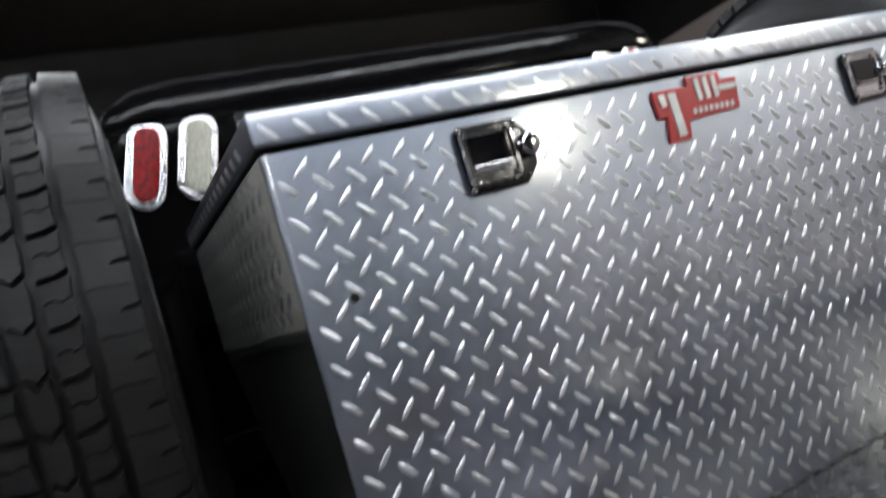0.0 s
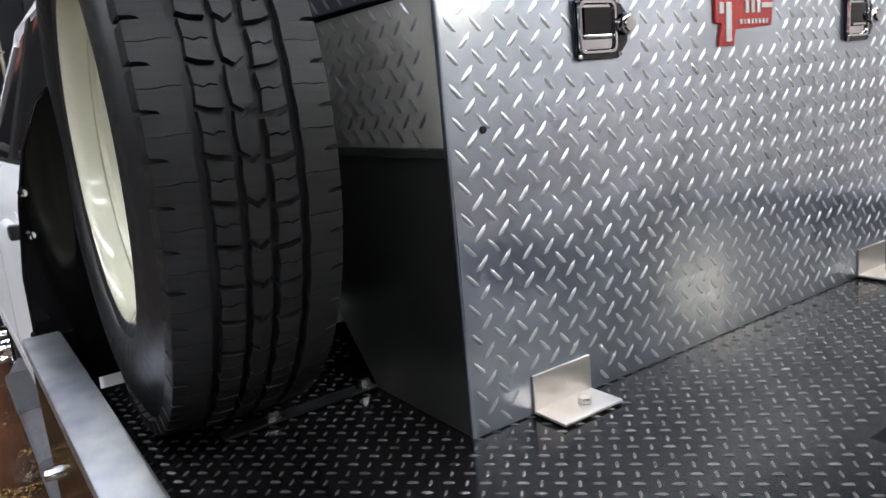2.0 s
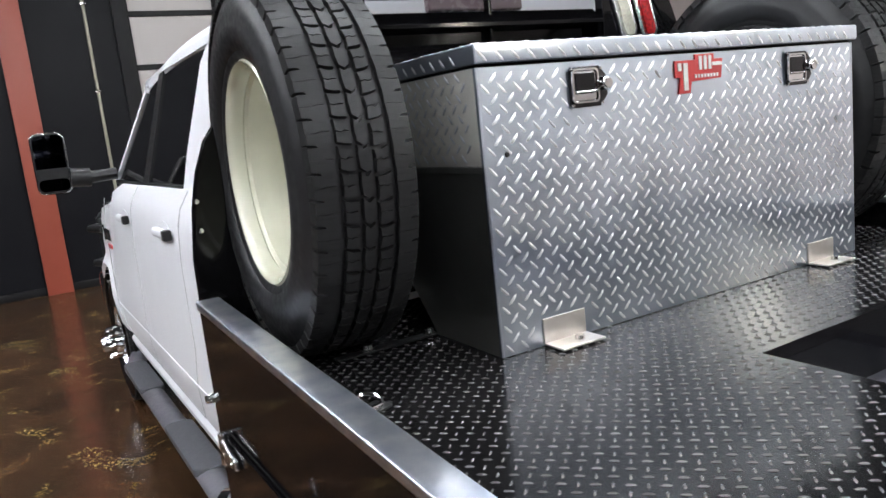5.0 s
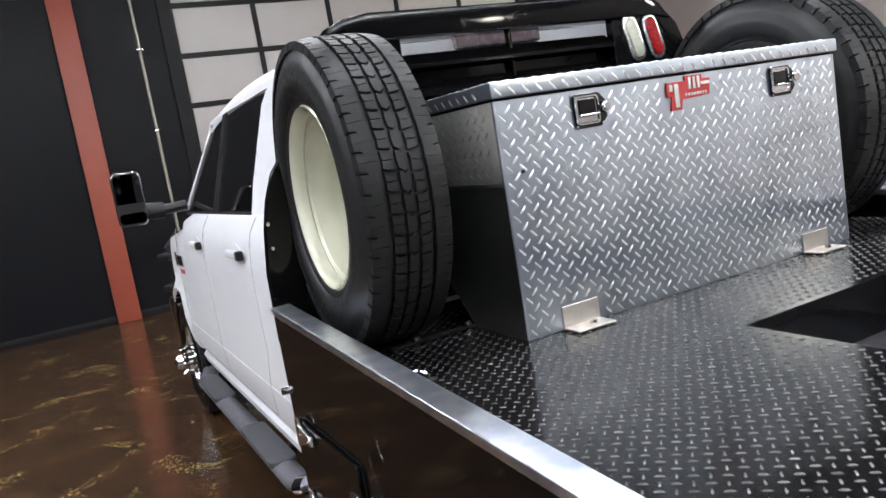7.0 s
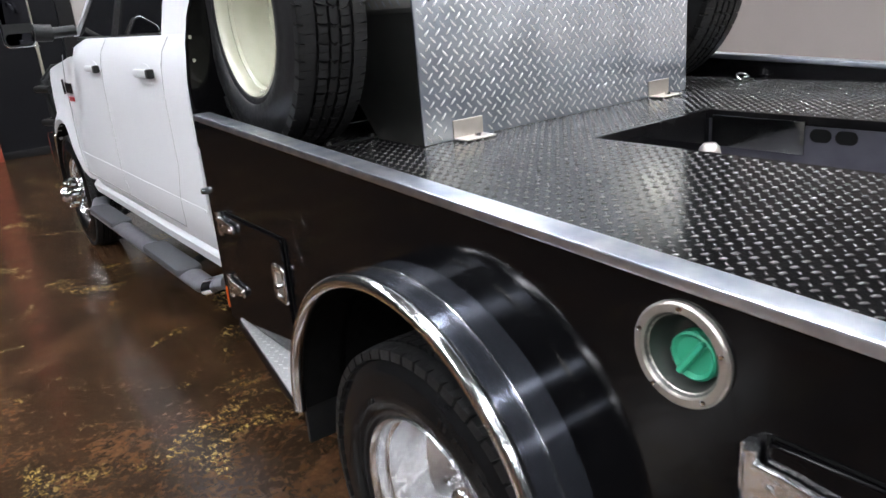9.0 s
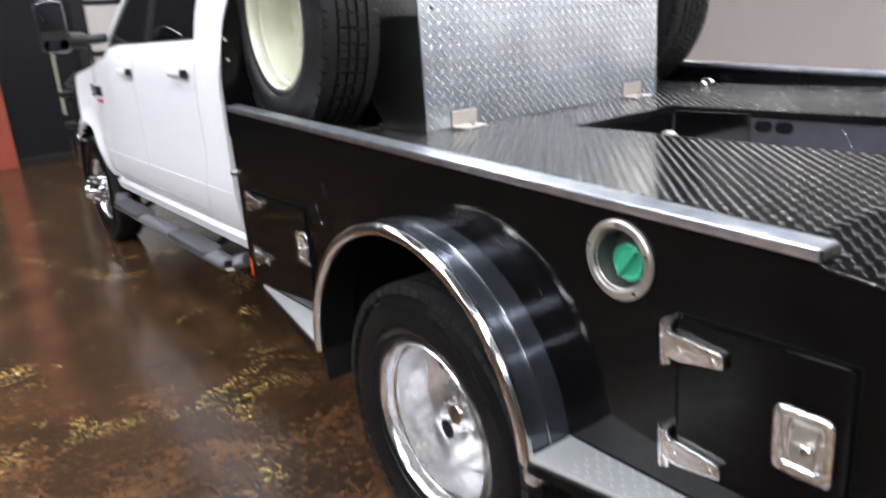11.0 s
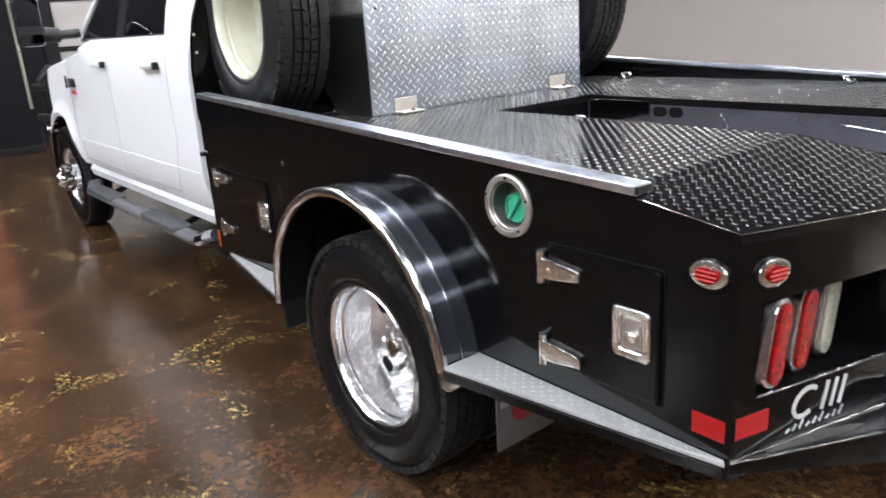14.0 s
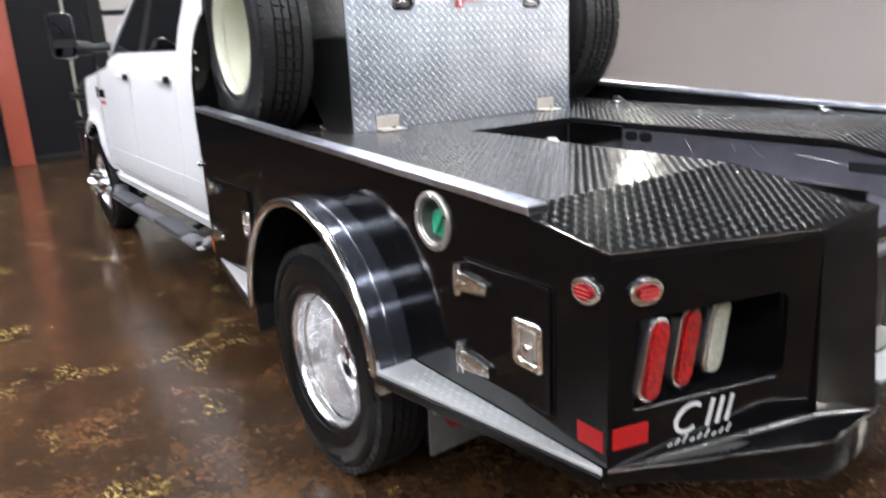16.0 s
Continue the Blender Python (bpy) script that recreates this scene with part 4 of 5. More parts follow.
TAIL = [(-SIDE + 0.002, RIDGE), (-WELL, RIDGE), (-0.195, -0.128), (-0.50, -0.150), (-SIDE + 0.002, 0.0)]
for sx in (1, -1):
    b = prism(mirror_pts(TAIL, sx), "z", 0, 0.02)
    for v in b.verts:
        v.co.z += tail_z(v.co.y) - 0.02
    tp = part("tail_plate", b, M_DECK, bed, "sloping tread-plate tail of the deck")
    slope = Vector((0, -RIDGE, -(DECK - TAIL_Z))).normalized()

    def inside(p):
        x = -abs(p.x)
        edge = -0.150 * (x + SIDE) / (SIDE - 0.5) if x < -0.5 else -0.150 + 0.022 * (x + 0.5) / 0.285
        inner_x = -WELL + 0.035 * (RIDGE - p.y) / 0.448
        return -SIDE + 0.02 < x < inner_x - 0.016 and p.y > edge + 0.018
    o = Vector((-SIDE if sx > 0 else 0.18, RIDGE, DECK + 0.0005))
    rows = int(0.50 / P)
    base = plate_spots(o + slope * (rows * P), (1, 0, 0), -slope, 52, rows, P, inside)
    if sx < 0:
        base = [(c + Vector((OFF, 0, 0)), a, b2, n) for c, a, b2, n in base]
    lt = part("tail_tread", lug_mesh("tail_tread", base, M_LUG_TAIL, 0.0190, 0.0052, 0.0024), M_LUG_TAIL, tp)
    tagged(lt, kind="stuff")

    # bright tube: a worn edge, with the edge's highlight painted in
    part("bright_edge", tube([(-sx * (SIDE - 0.001), 0.245, tail_z(0.245)), (-sx * (SIDE - 0.001), 0.0, tail_z(0.0)), (-sx * 0.50, -0.150, tail_z(-0.150))], 0.0013, 8), M_STEEL, tp, "worn edge whose bright line also stands for its gloss")
    # side skirt with the wheel arch cut out
    outline = [(FRONT, 0.47), (CY + 0.50, 0.47)] + arch(0.50, 0, 180)[1:-1] + [(CY - 0.50, 0.50), (0.0, 0.50), (0.0, TAIL_Z - 0.004), (0.25, tail_z(0.25) - 0.004), (0.25, rail_z(0.25) - 0.024)]
    # the fuel filler's round hole, reached by a closed slit from the top edge
    outline += [(0.651, rail_z(0.651) - 0.024)] + [(0.651 + 0.066 * math.cos(radians(a)), 1.022 + 0.066 * math.sin(radians(a))) for a in range(90, 451, 15)] + [(0.651, rail_z(0.651) - 0.024), (FRONT, rail_z(FRONT) - 0.024)]
    sk = part("side_skirt", prism(outline, "x", -sx * SIDE, -sx * (SIDE - 0.02)), M_BLACK, bed, "glossy black side skirt panel")
    for pts in ([(1.93, 1.02), (1.915, 0.985), (1.895, 0.965)], [(2.00, 0.96), (1.985, 0.90), (1.955, 0.855), (1.945, 0.845)]):
        part("scuff", tube([(-sx * (SIDE + 0.0004), y, z) for y, z in pts], 0.0006, 6), M_STEEL, sk, "fine curved scratch in the paint")
    # bright rail on top, lowered towards the tail
    r = prism([(0.25, rail_z(0.25)), (FRONT, rail_z(FRONT)), (FRONT, rail_z(FRONT) - 0.023), (0.25, rail_z(0.25) - 0.023)], "x", -sx * (SIDE + 0.008), -sx * (SIDE - 0.058), 0.006)
    rl = part("side_rail", r, M_RAIL, bed, "worn bright aluminium side rail")
    part("rail_plug", prism([(0.243, rail_z(0.25) - 0.003), (0.252, rail_z(0.25) - 0.003), (0.252, rail_z(0.25) - 0.020), (0.243, rail_z(0.25) - 0.020)], "x", -sx * (SIDE + 0.002), -sx * (SIDE - 0.052)), M_PLASTIC, rl)
    inner_face = prism([(0.26, DECK), (FRONT, DECK), (FRONT, rail_z(FRONT) - 0.024), (0.26, rail_z(0.26) - 0.024)], "x", -sx * (SIDE - 0.021), -sx * (SIDE - 0.050))
    part("rail_web", inner_face, M_BLACK, bed)

    # fender: two rolled black sheets with a seam, bright outer trim
    def band(r0, r1, x0, x1, a0=2, a1=172):
        return prism(arch(r1, a0, a1) + arch(r0, a1, a0), "x", -sx * x0, -sx * x1, 0.0015)
    fd = part("fender", band(0.508, 0.520, SIDE, 1.132), M_FENDER, bed, "polished black rolled wheel fender")
    part("fender_sheet", band(0.508, 0.518, 1.1325, 1.192), M_FENDER, fd)
    part("fender_seam", band(0.517, 0.5235, 1.1295, 1.1345), M_STEEL, fd)
    trim = tube([(-sx * 1.198, y, z) for y, z in arch(0.508, 0, 174, 48)], 0.0185, 14)
    part("fender_trim", trim, M_TRIM, fd, "bright rounded fender trim")
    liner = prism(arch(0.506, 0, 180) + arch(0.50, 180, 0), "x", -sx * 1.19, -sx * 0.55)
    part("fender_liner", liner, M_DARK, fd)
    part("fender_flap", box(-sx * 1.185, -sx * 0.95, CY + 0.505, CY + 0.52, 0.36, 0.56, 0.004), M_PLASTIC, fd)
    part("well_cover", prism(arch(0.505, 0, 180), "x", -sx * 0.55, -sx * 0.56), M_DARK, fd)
    part("fender_foot", box(-sx * 1.20, -sx * 1.15, CY - 0.53, CY - 0.49, 0.47, 0.545, 0.006), M_STEEL, fd)

    # step plates behind and in front of the fender
    for pts, z in (([(-1.204, 0.80), (-1.070, 0.80), (-1.070, 0.01), (-1.082, 0.0)], 0.553), ([(-1.200, 1.845), (-1.070, 1.845), (-1.070, 2.56), (-1.078, 2.56)], 0.500)):
        pts = mirror_pts(pts, sx)
        st = part("step_plate", prism(pts, "z", z - 0.012, z, 0.002), M_STEP, bed, "bright aluminium tread step plate")
        edge = prism([(pts[0][0] - sx * 0.008, pts[0][1]), pts[1], pts[2], (pts[3][0] - sx * 0.008, pts[3][1])], "z", z - 0.040, z - 0.013, 0.002)
        part("step_edge", edge, M_BLACK, st)
        y_lo, y_hi = min(p[1] for p in pts), max(p[1] for p in pts)

        def on_step(p, y_lo=y_lo, y_hi=y_hi, z=z):
            k = (p.y - y_lo) / (y_hi - y_lo)
            k = k if z > 0.52 else 1 - k
            return 1.08 < abs(p.x) < 1.072 + 0.122 * k and y_lo + 0.01 < p.y < y_hi - 0.01
        o = Vector((-1.21 if sx > 0 else 1.07, y_lo, z))
        bars = plate_spots(o, (1, 0, 0), (0, 1, 0), 9, 42, 0.017, on_step)
        if sx < 0:
            bars = [(c + Vector((OFF, 0, 0)), a, b2, n) for c, a, b2, n in bars]
        tr = part("step_tread", lug_mesh("step_tread", bars, M_STEP_LUG, 0.020, 0.0055, 0.0022), M_STEP, st)
        tagged(tr, kind="stuff")

    # storage doors with hinges and paddle latch
    def storage_door(y0, y1, z0, z1, hinge_y, hinge_z, latch, way):
        face = SIDE + 0.010
        d = prism([((y0 + y1) / 2 + a, (z0 + z1) / 2 + b) for a, b in rounded(y1 - y0, z1 - z0, 0.012)], "x", -sx * (face + 0.0035), -sx * (SIDE + 0.0005), 0.0042)
        dr = part("storage_door", d, M_BLACK, bed, "black storage door with chrome hinges and a steel latch")
        g = box(-sx * (SIDE + 0.0024), -sx * SIDE, y0 - 0.006, y0 - 0.001, z0 - 0.004, z1 + 0.004)
        for q in ((y1 + 0.001, y1 + 0.006, z0 - 0.004, z1 + 0.004), (y0, y1, z1 + 0.001, z1 + 0.005), (y0, y1, z0 - 0.005, z0 - 0.001)):
            box(-sx * (SIDE + 0.0024), -sx * SIDE, *q, bm=g)
        part("door_gasket", g, M_DARK, dr)
        for hz in hinge_z:
            x0 = face + 0.004
            h = tube([(-sx * (face + 0.009), hinge_y, hz - 0.043), (-sx * (face + 0.009), hinge_y, hz + 0.043)], 0.012, 12)
            strap = prism([(hinge_y, hz + 0.026), (hinge_y - way * 0.05, hz + 0.024), (hinge_y - way * 0.125, hz + 0.014), (hinge_y - way * 0.13, hz + 0.006), (hinge_y - way * 0.13, hz - 0.014), (hinge_y - way * 0.04, hz - 0.027), (hinge_y, hz - 0.027)], "x", -sx * x0, -sx * (x0 + 0.016), 0.005)
            h = add(h, strap)
            box(-sx * SIDE, -sx * (face + 0.004), hinge_y, hinge_y + way * 0.022, hz - 0.040, hz + 0.040, 0.004, bm=h)
            hg = part("hinge", h, M_CAST, dr)
            for q in (0.035, 0.11):
                bt = lathe([(0.0, -0.004), (0.005, -0.003), (0.006, 0.0), (0.0, 0.0)], 10)
                bt.transform(Matrix.Translation((-sx * (x0 + 0.0165), hinge_y - way * q, hz - 0.002)))
                part("bolt", bt, M_STEEL, hg)
        ly, lz, lw, lh = latch
        out = [(ly + a, lz + b) for a, b in rounded(lw, lh, 0.016)]
        inn = [(ly + a, lz + b) for a, b in rounded(lw - 0.038, lh - 0.038, 0.008)]
        b = bmesh.new()
        n = len(out)
        xs = [(-sx * (face + 0.0036), out, 1.0), (-sx * (face + 0.0075), out, 0.985), (-sx * (face + 0.010), out, 0.94), (-sx * (face + 0.010), inn, 1.06), (-sx * (face + 0.008), inn, 1.0), (-sx * (face + 0.0040), inn, 0.94)]
        rings = [[b.verts.new((x, ly + (p[0] - ly) * k, lz + (p[1] - lz) * k)) for p in o2] for x, o2, k in xs]
        for p, q in zip(rings, rings[1:]):
            for i in range(n):
                b.faces.new((p[i], p[(i + 1) % n], q[(i + 1) % n], q[i]))
        b.faces.new(rings[-1])
        bmesh.ops.triangulate(b, faces=[f for f in b.faces if len(f.verts) > 4])
        lt2 = part("latch", b, M_CAST, dr, "recessed stainless paddle latch")
        pad = box(-sx * (face + 0.004), -sx * (face + 0.0085), ly - lw * 0.24, ly + lw * 0.17, lz - lh * 0.27, lz + lh * 0.30, 0.002)
        box(-sx * (face + 0.0085), -sx * (face + 0.016), ly - lw * 0.20, ly + lw * 0.17, lz - 0.006, lz + 0.005, 0.003, bm=pad)
        box(-sx * (face + 0.0085), -sx * (face + 0.014), ly + lw * 0.13, ly + lw * 0.18, lz - lh * 0.2, lz + lh * 0.22, 0.002, bm=pad)
        part("paddle", pad, M_FILLER, lt2, "dull steel paddle")
        lk = lathe([(0.0, -0.016), (0.008, -0.0155), (0.0115, -0.012), (0.0115, 0.0), (0.0, 0.0)], 16)
        lk.transform(Matrix.Translation((-sx * (face + 0.008), ly - 0.012, lz - 0.001)) @ (Matrix.Identity(4) if sx > 0 else Matrix.Rotation(math.pi, 4, "Z")))
        part("lock", lk, M_CHROME, lt2)

    storage_door(0.172, 0.505, 0.622, 0.945, 0.522, (0.888, 0.660), (0.247, 0.782, 0.106, 0.128), 1)
    storage_door(2.075, 2.545, 0.510, 0.905, 2.562, (0.868, 0.635), (2.118, 0.752, 0.090, 0.125), 1)

    # fuel filler
    rg = lathe([(0.066, -0.003), (0.069, -0.011), (0.081, -0.010), (0.085, -0.006), (0.085, 0.001), (0.062, 0.001)], 40, close=True)
    rg.transform(Matrix.Translation((-sx * (SIDE + 0.001), 0.651, 1.022)) @ (Matrix.Identity(4) if sx > 0 else Matrix.Rotation(math.pi, 4, "Z")))
    ring = part("fuel_filler", rg, M_FILLER, bed, "round steel fuel filler with a green cap")
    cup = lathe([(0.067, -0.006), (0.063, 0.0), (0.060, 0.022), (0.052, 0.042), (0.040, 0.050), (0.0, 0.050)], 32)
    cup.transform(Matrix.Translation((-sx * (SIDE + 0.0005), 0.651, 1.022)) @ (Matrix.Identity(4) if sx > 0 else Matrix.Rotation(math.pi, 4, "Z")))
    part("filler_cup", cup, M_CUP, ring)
    cap = lathe([(0.0, -0.014), (0.030, -0.015), (0.036, -0.020), (0.040, -0.017), (0.041, 0.0), (0.0, 0.0)], 28)
    bar = box(-0.028, -0.012, -0.0055, 0.0055, -0.037, 0.037, 0.004)
    bar.transform(Matrix.Rotation(radians(35), 4, "X"))
    cap = add(cap, bar)
    cap.transform(Matrix.Translation((-sx * (SIDE - 0.036), 0.646, 1.012)) @ (Matrix.Identity(4) if sx > 0 else Matrix.Rotation(math.pi, 4, "Z")))
    part("fuel_cap", cap, M_GREEN, ring, "green plastic fuel cap")
    for k in range(5):
        a = 2 * math.pi * (k + 0.25) / 5
        s = lathe([(0.0, -0.003), (0.004, -0.002), (0.005, 0.0), (0.0, 0.0)], 8)
        s.transform(Matrix.Translation((-sx * (SIDE + 0.0115), 0.651 + 0.075 * math.cos(a), 1.022 + 0.075 * math.sin(a))))
        part("screw", s, M_CHROME, ring)


def ribbed_light(centre, right, out, w, h, lens, ribs, parent, name, label, tilt=0.0, ribs_mat=None, wide=True, deep=0.0):
    """An oval lamp: chrome bezel and coloured lens, on a wall that faces out."""
    right, out = Vector(right).normalized(), Vector(out).normalized()
    up = out.cross(right) * -1
    if up.z < 0:
        up = -up
    m = Matrix((right, up, out)).transposed().to_4x4()
    m.translation = centre
    m = m @ Matrix.Rotation(radians(tilt), 4, "Z")
    shape = stadium(w, h) if h > w * 1.5 else ellipse(w, h)
    b = prism(shape, "z", -0.001, 0.011 + deep, 0.005)
    b.transform(m)
    bz = part(name, b, M_CAST, parent, label, wide=wide)
    edge = 0.018 if deep else 0.034
    inner = stadium(w - edge, h - edge) if h > w * 1.5 else ellipse(w * 0.60, h * 0.60)
    b = prism(inner, "z", 0.0112 + deep, 0.019 + deep, 0.006)
    b.transform(m)
    part("lens", b, lens, bz, wide=wide)
    for k in range(ribs):
        yy = (k + 0.5) / ribs * 2 - 1
        if h > w * 1.5:
            r = box(-w * 0.17, w * 0.17, yy * h * 0.36 - 0.0025, yy * h * 0.36 + 0.0025, 0.0185 + deep, 0.0205 + deep, 0.001)
        else:
            ww = w * 0.29 * math.sqrt(max(0.05, 1 - yy * yy * 0.6))
            r = box(-ww, ww, yy * h * 0.23 - 0.0016, yy * h * 0.23 + 0.0016, 0.0185 + deep, 0.021 + deep, 0.0008)
        r.transform(m)
        part("rib", r, ribs_mat or lens, bz, wide=wide)
    return bz


# tail: angled rear panels, lamps, bumper
KINK, INNER = (-0.50, -0.148), (-0.195, -0.126)
for sx in (1, -1):
    d = (Vector((KINK[0], KINK[1], 0)) - Vector((-SIDE, 0, 0)))
    L = d.length

    def on_panel(s, z, off=0.0):
        p = Vector((-SIDE, 0, z)) + d.normalized() * s + Vector((d.y, -d.x, 0)).normalized() * off * (1 if d.x > 0 else -1)
        return Vector((sx * p.x, p.y, p.z))

    # panel with the lamp opening: four strips round it, each 8 mm thick
    s0, s1, z0, z1 = 0.068, 0.497, 0.687, 0.903
    b = bmesh.new()
    for a0, a1, b0, b1 in ((0.0, L, 0.50, z0), (0.0, L, z1, TAIL_Z), (0.0, s0, z0, z1), (s1, L, z0, z1)):
        q = [b.verts.new(on_panel(s, min(z, tail_z(on_panel(s, z).y) - 0.021) if z > 1.0 else z)) for s, z in ((a0, b0), (a1, b0), (a1, b1), (a0, b1))]
        q2 = [b.verts.new(on_panel(s, min(z, tail_z(on_panel(s, z).y) - 0.021) if z > 1.0 else z, -0.008)) for s, z in ((a0, b0), (a1, b0), (a1, b1), (a0, b1))]
        b.faces.new(q)
        b.faces.new(q2[::-1])
        for i in range(4):
            b.faces.new((q[i], q[(i + 1) % 4], q2[(i + 1) % 4], q2[i]))
    for zc, up in ((z0, 1), (z1, -1)):  # rounded inner corners of the opening
        r = 0.036
        turn = [(s1 - r + r * math.sin(radians(a)), zc + up * (r - r * math.cos(radians(a)))) for a in range(0, 91, 15)]
        q = [b.verts.new(on_panel(s, z)) for s, z in [(s1, zc)] + turn]
        q2 = [b.verts.new(on_panel(s, z, -0.008)) for s, z in [(s1, zc)] + turn]
        b.faces.new(q)
        b.faces.new(q2[::-1])
        for i in range(len(q)):
            b.faces.new((q[i], q[(i + 1) % len(q)], q2[(i + 1) % len(q)], q2[i]))
    tl = part("tail_panel", b, M_BLACK, bed, "angled black tail panel with a lamp recess")
    k0, k1 = on_panel(s0, 0), on_panel(s1, 0)
    back_y = 0.018
    part("recess_back", prism([(k0.x - sx * 0.03, back_y), (k1.x + sx * 0.004, back_y), (k1.x + sx * 0.004, back_y + 0.008), (k0.x - sx * 0.03, back_y + 0.008)], "z", z0 - 0.01, z1 + 0.01), M_BLACK, tl)
    for zz, nm, sheet in ((z0 - 0.008, "recess_shelf", M_BLACK), (z1 + 0.001, "recess_top", M_BLACK)):
        part(nm, prism([(k0.x - sx * 0.02, k0.y + 0.012), (k1.x, k1.y + 0.012), (k1.x + sx * 0.004, back_y), (k0.x - sx * 0.02, back_y)], "z", zz, zz + 0.007), sheet, tl)
    part("recess_side", prism([(k1.x, k1.y + 0.012), (k1.x + sx * 0.008, k1.y + 0.012), (k1.x + sx * 0.008, back_y), (k1.x, back_y)], "z", z0, z1), M_BLACK, tl)
    # the shelf's reflected light is drawn as a thin bright tube
    rim_pts = [on_panel(q, z0 + 0.0005) + Vector((0, -0.0012, 0)) for q in (s0, s1 - 0.03)]
    part("shelf_edge", tube([tuple(p) for p in rim_pts], 0.0022, 8), M_CAST, tl, "thin bright line for the gloss on the recess's lower edge")
    for k, (lens, nm) in enumerate(((M_LENS_RED, "red tail lamp in a chrome bezel"), (M_LENS_RED, "red tail lamp in a chrome bezel"), (M_LENS_CLEAR, "clear reversing lamp in a chrome bezel"))):
        ribbed_light((sx * (-0.957 + 0.111 * k), back_y - 0.001, 0.803), (1, 0, 0), (0, -1, 0), 0.074, 0.200, lens, 8, bed, "tail_lamp", nm, -12 * sx, deep=0.044)
    nrm = Vector((sx * d.y, -d.x, 0)) if sx > 0 else Vector((-d.y, -d.x, 0))
    nrm = Vector((sx * d.y / L, -d.x / L, 0))
    ribbed_light(on_panel(0.088, 0.968) + nrm * 0.001, (sx * d.x, d.y, 0), nrm, 0.088, 0.062, M_LENS_RED, 3, bed, "marker_lamp", "small red marker lamp in a chrome bezel", 0, M_RIB)
    ribbed_light((-sx * (SIDE + 0.001), 0.062, 0.968), (0, sx, 0), (-sx, 0, 0), 0.088, 0.062, M_LENS_RED, 3, bed, "marker_lamp", "small red marker lamp in a chrome bezel", 0, M_RIB)
    part("reflector", prism([(0.012, 0.590), (0.092, 0.590), (0.092, 0.642), (0.012, 0.642)], "x", -sx * SIDE, -sx * (SIDE + 0.0015)), M_TAPE, bed, "red reflective tape")
    b = bmesh.new()
    q = [on_panel(s, z, o) for o in (0.0008,) for s, z in ((0.014, 0.598), (0.108, 0.598), (0.108, 0.650), (0.014, 0.650))]
    vs = [b.verts.new(p + nrm * 0.001) for p in q]
    vb = [b.verts.new(p - nrm * 0.001) for p in q]
    b.faces.new(vs)
    for i in range(4):
        b.faces.new((vs[i], vs[(i + 1) % 4], vb[(i + 1) % 4], vb[i]))
    part("reflector", b, M_TAPE, bed, "red reflective tape")
    # inner tail panel beside the well
    b = bmesh.new()
    ring_f = [(KINK[0], KINK[1], 1.038), (INNER[0], INNER[1], 1.040), (-0.335, -0.238, 0.551), (-0.475, -0.156, 0.551)]
    front_v = [b.verts.new((sx * x, y, z)) for x, y, z in ring_f]
    back_v = [b.verts.new((sx * x, 0.25, z)) for x, y, z in ring_f]
    b.faces.new(front_v)
    b.faces.new(back_v[::-1])
    for i in range(4):
        b.faces.new((front_v[i], front_v[(i + 1) % 4], back_v[(i + 1) % 4], back_v[i]))
    bmesh.ops.recalc_face_normals(b, faces=b.faces[:])
    bmesh.ops.bevel(b, geom=b.edges[:], offset=0.004, segments=2, profile=0.5, affect="EDGES")
    part("inner_panel", b, M_BLACK, bed, "black tail panel that leans out to the bumper")
    base = [(-SIDE, -0.004, 0.551), (-0.475, -0.159, 0.551), (-0.337, -0.240, 0.551)]
    part("bright_edge", tube([(sx * x, y, z) for x, y, z in base], 0.0018, 8), M_STEEL, tl)
    # silver maker's mark: plain slanting strokes
    def stroke(pts, w):
        b = bmesh.new()
        pairs = []
        for n2, (s0, z0) in enumerate(pts):
            a, c2 = pts[max(0, n2 - 1)], pts[min(len(pts) - 1, n2 + 1)]
            dd = Vector((c2[0] - a[0], c2[1] - a[1])).normalized()
            nn = Vector((-dd.y, dd.x)) * w / 2
            pairs.append([b.verts.new(on_panel(s0 + q * nn.x, z0 + q * nn.y) + nrm * 0.0018) for q in (1, -1)])
        for p, q in zip(pairs, pairs[1:]):
            b.faces.new((p[0], q[0], q[1], p[1]))
        out = bmesh.ops.extrude_face_region(b, geom=b.faces[:])
        bmesh.ops.translate(b, vec=-nrm * 0.0014, verts=[v for v in out["geom"] if isinstance(v, bmesh.types.BMVert)])
        bmesh.ops.recalc_face_normals(b, faces=b.faces[:])
        part("maker_mark", b, M_SILVER, tl, "silver painted maker's mark")
    arc = [(0.222 + 0.036 * math.cos(radians(a)) + 0.010 * math.sin(radians(a)), 0.633 + 0.034 * math.sin(radians(a))) for a in range(50, 311, 26)]
    stroke(arc, 0.011)
    for k in range(3):
        stroke([(0.274 + 0.028 * k, 0.600), (0.290 + 0.028 * k, 0.668)], 0.011)
    for k in range(9):
        stroke([(0.165 + 0.021 * k, 0.570), (0.177 + 0.021 * k, 0.577 + 0.007 * (k % 3))], 0.0045)
    # mud flap
    fl = part("mud_flap", box(-sx * 1.06, -sx * 0.70, 0.745, 0.753, 0.23, 0.48, 0.003), M_FLAP, bed, "mud flap with a red mark, greyed for its shade")
    part("flap_mark", prism([(-sx * 0.955 + a, 0.345 + c2) for a, c2 in ellipse(0.09, 0.08)], "y", 0.738, 0.7445), M_TAPE, fl)
    for a in (-0.075, 0.075):
        part("flap_mark", box(-sx * 0.955 + a - 0.015, -sx * 0.955 + a + 0.015, 0.739, 0.7445, 0.375, 0.395), M_INK, fl)

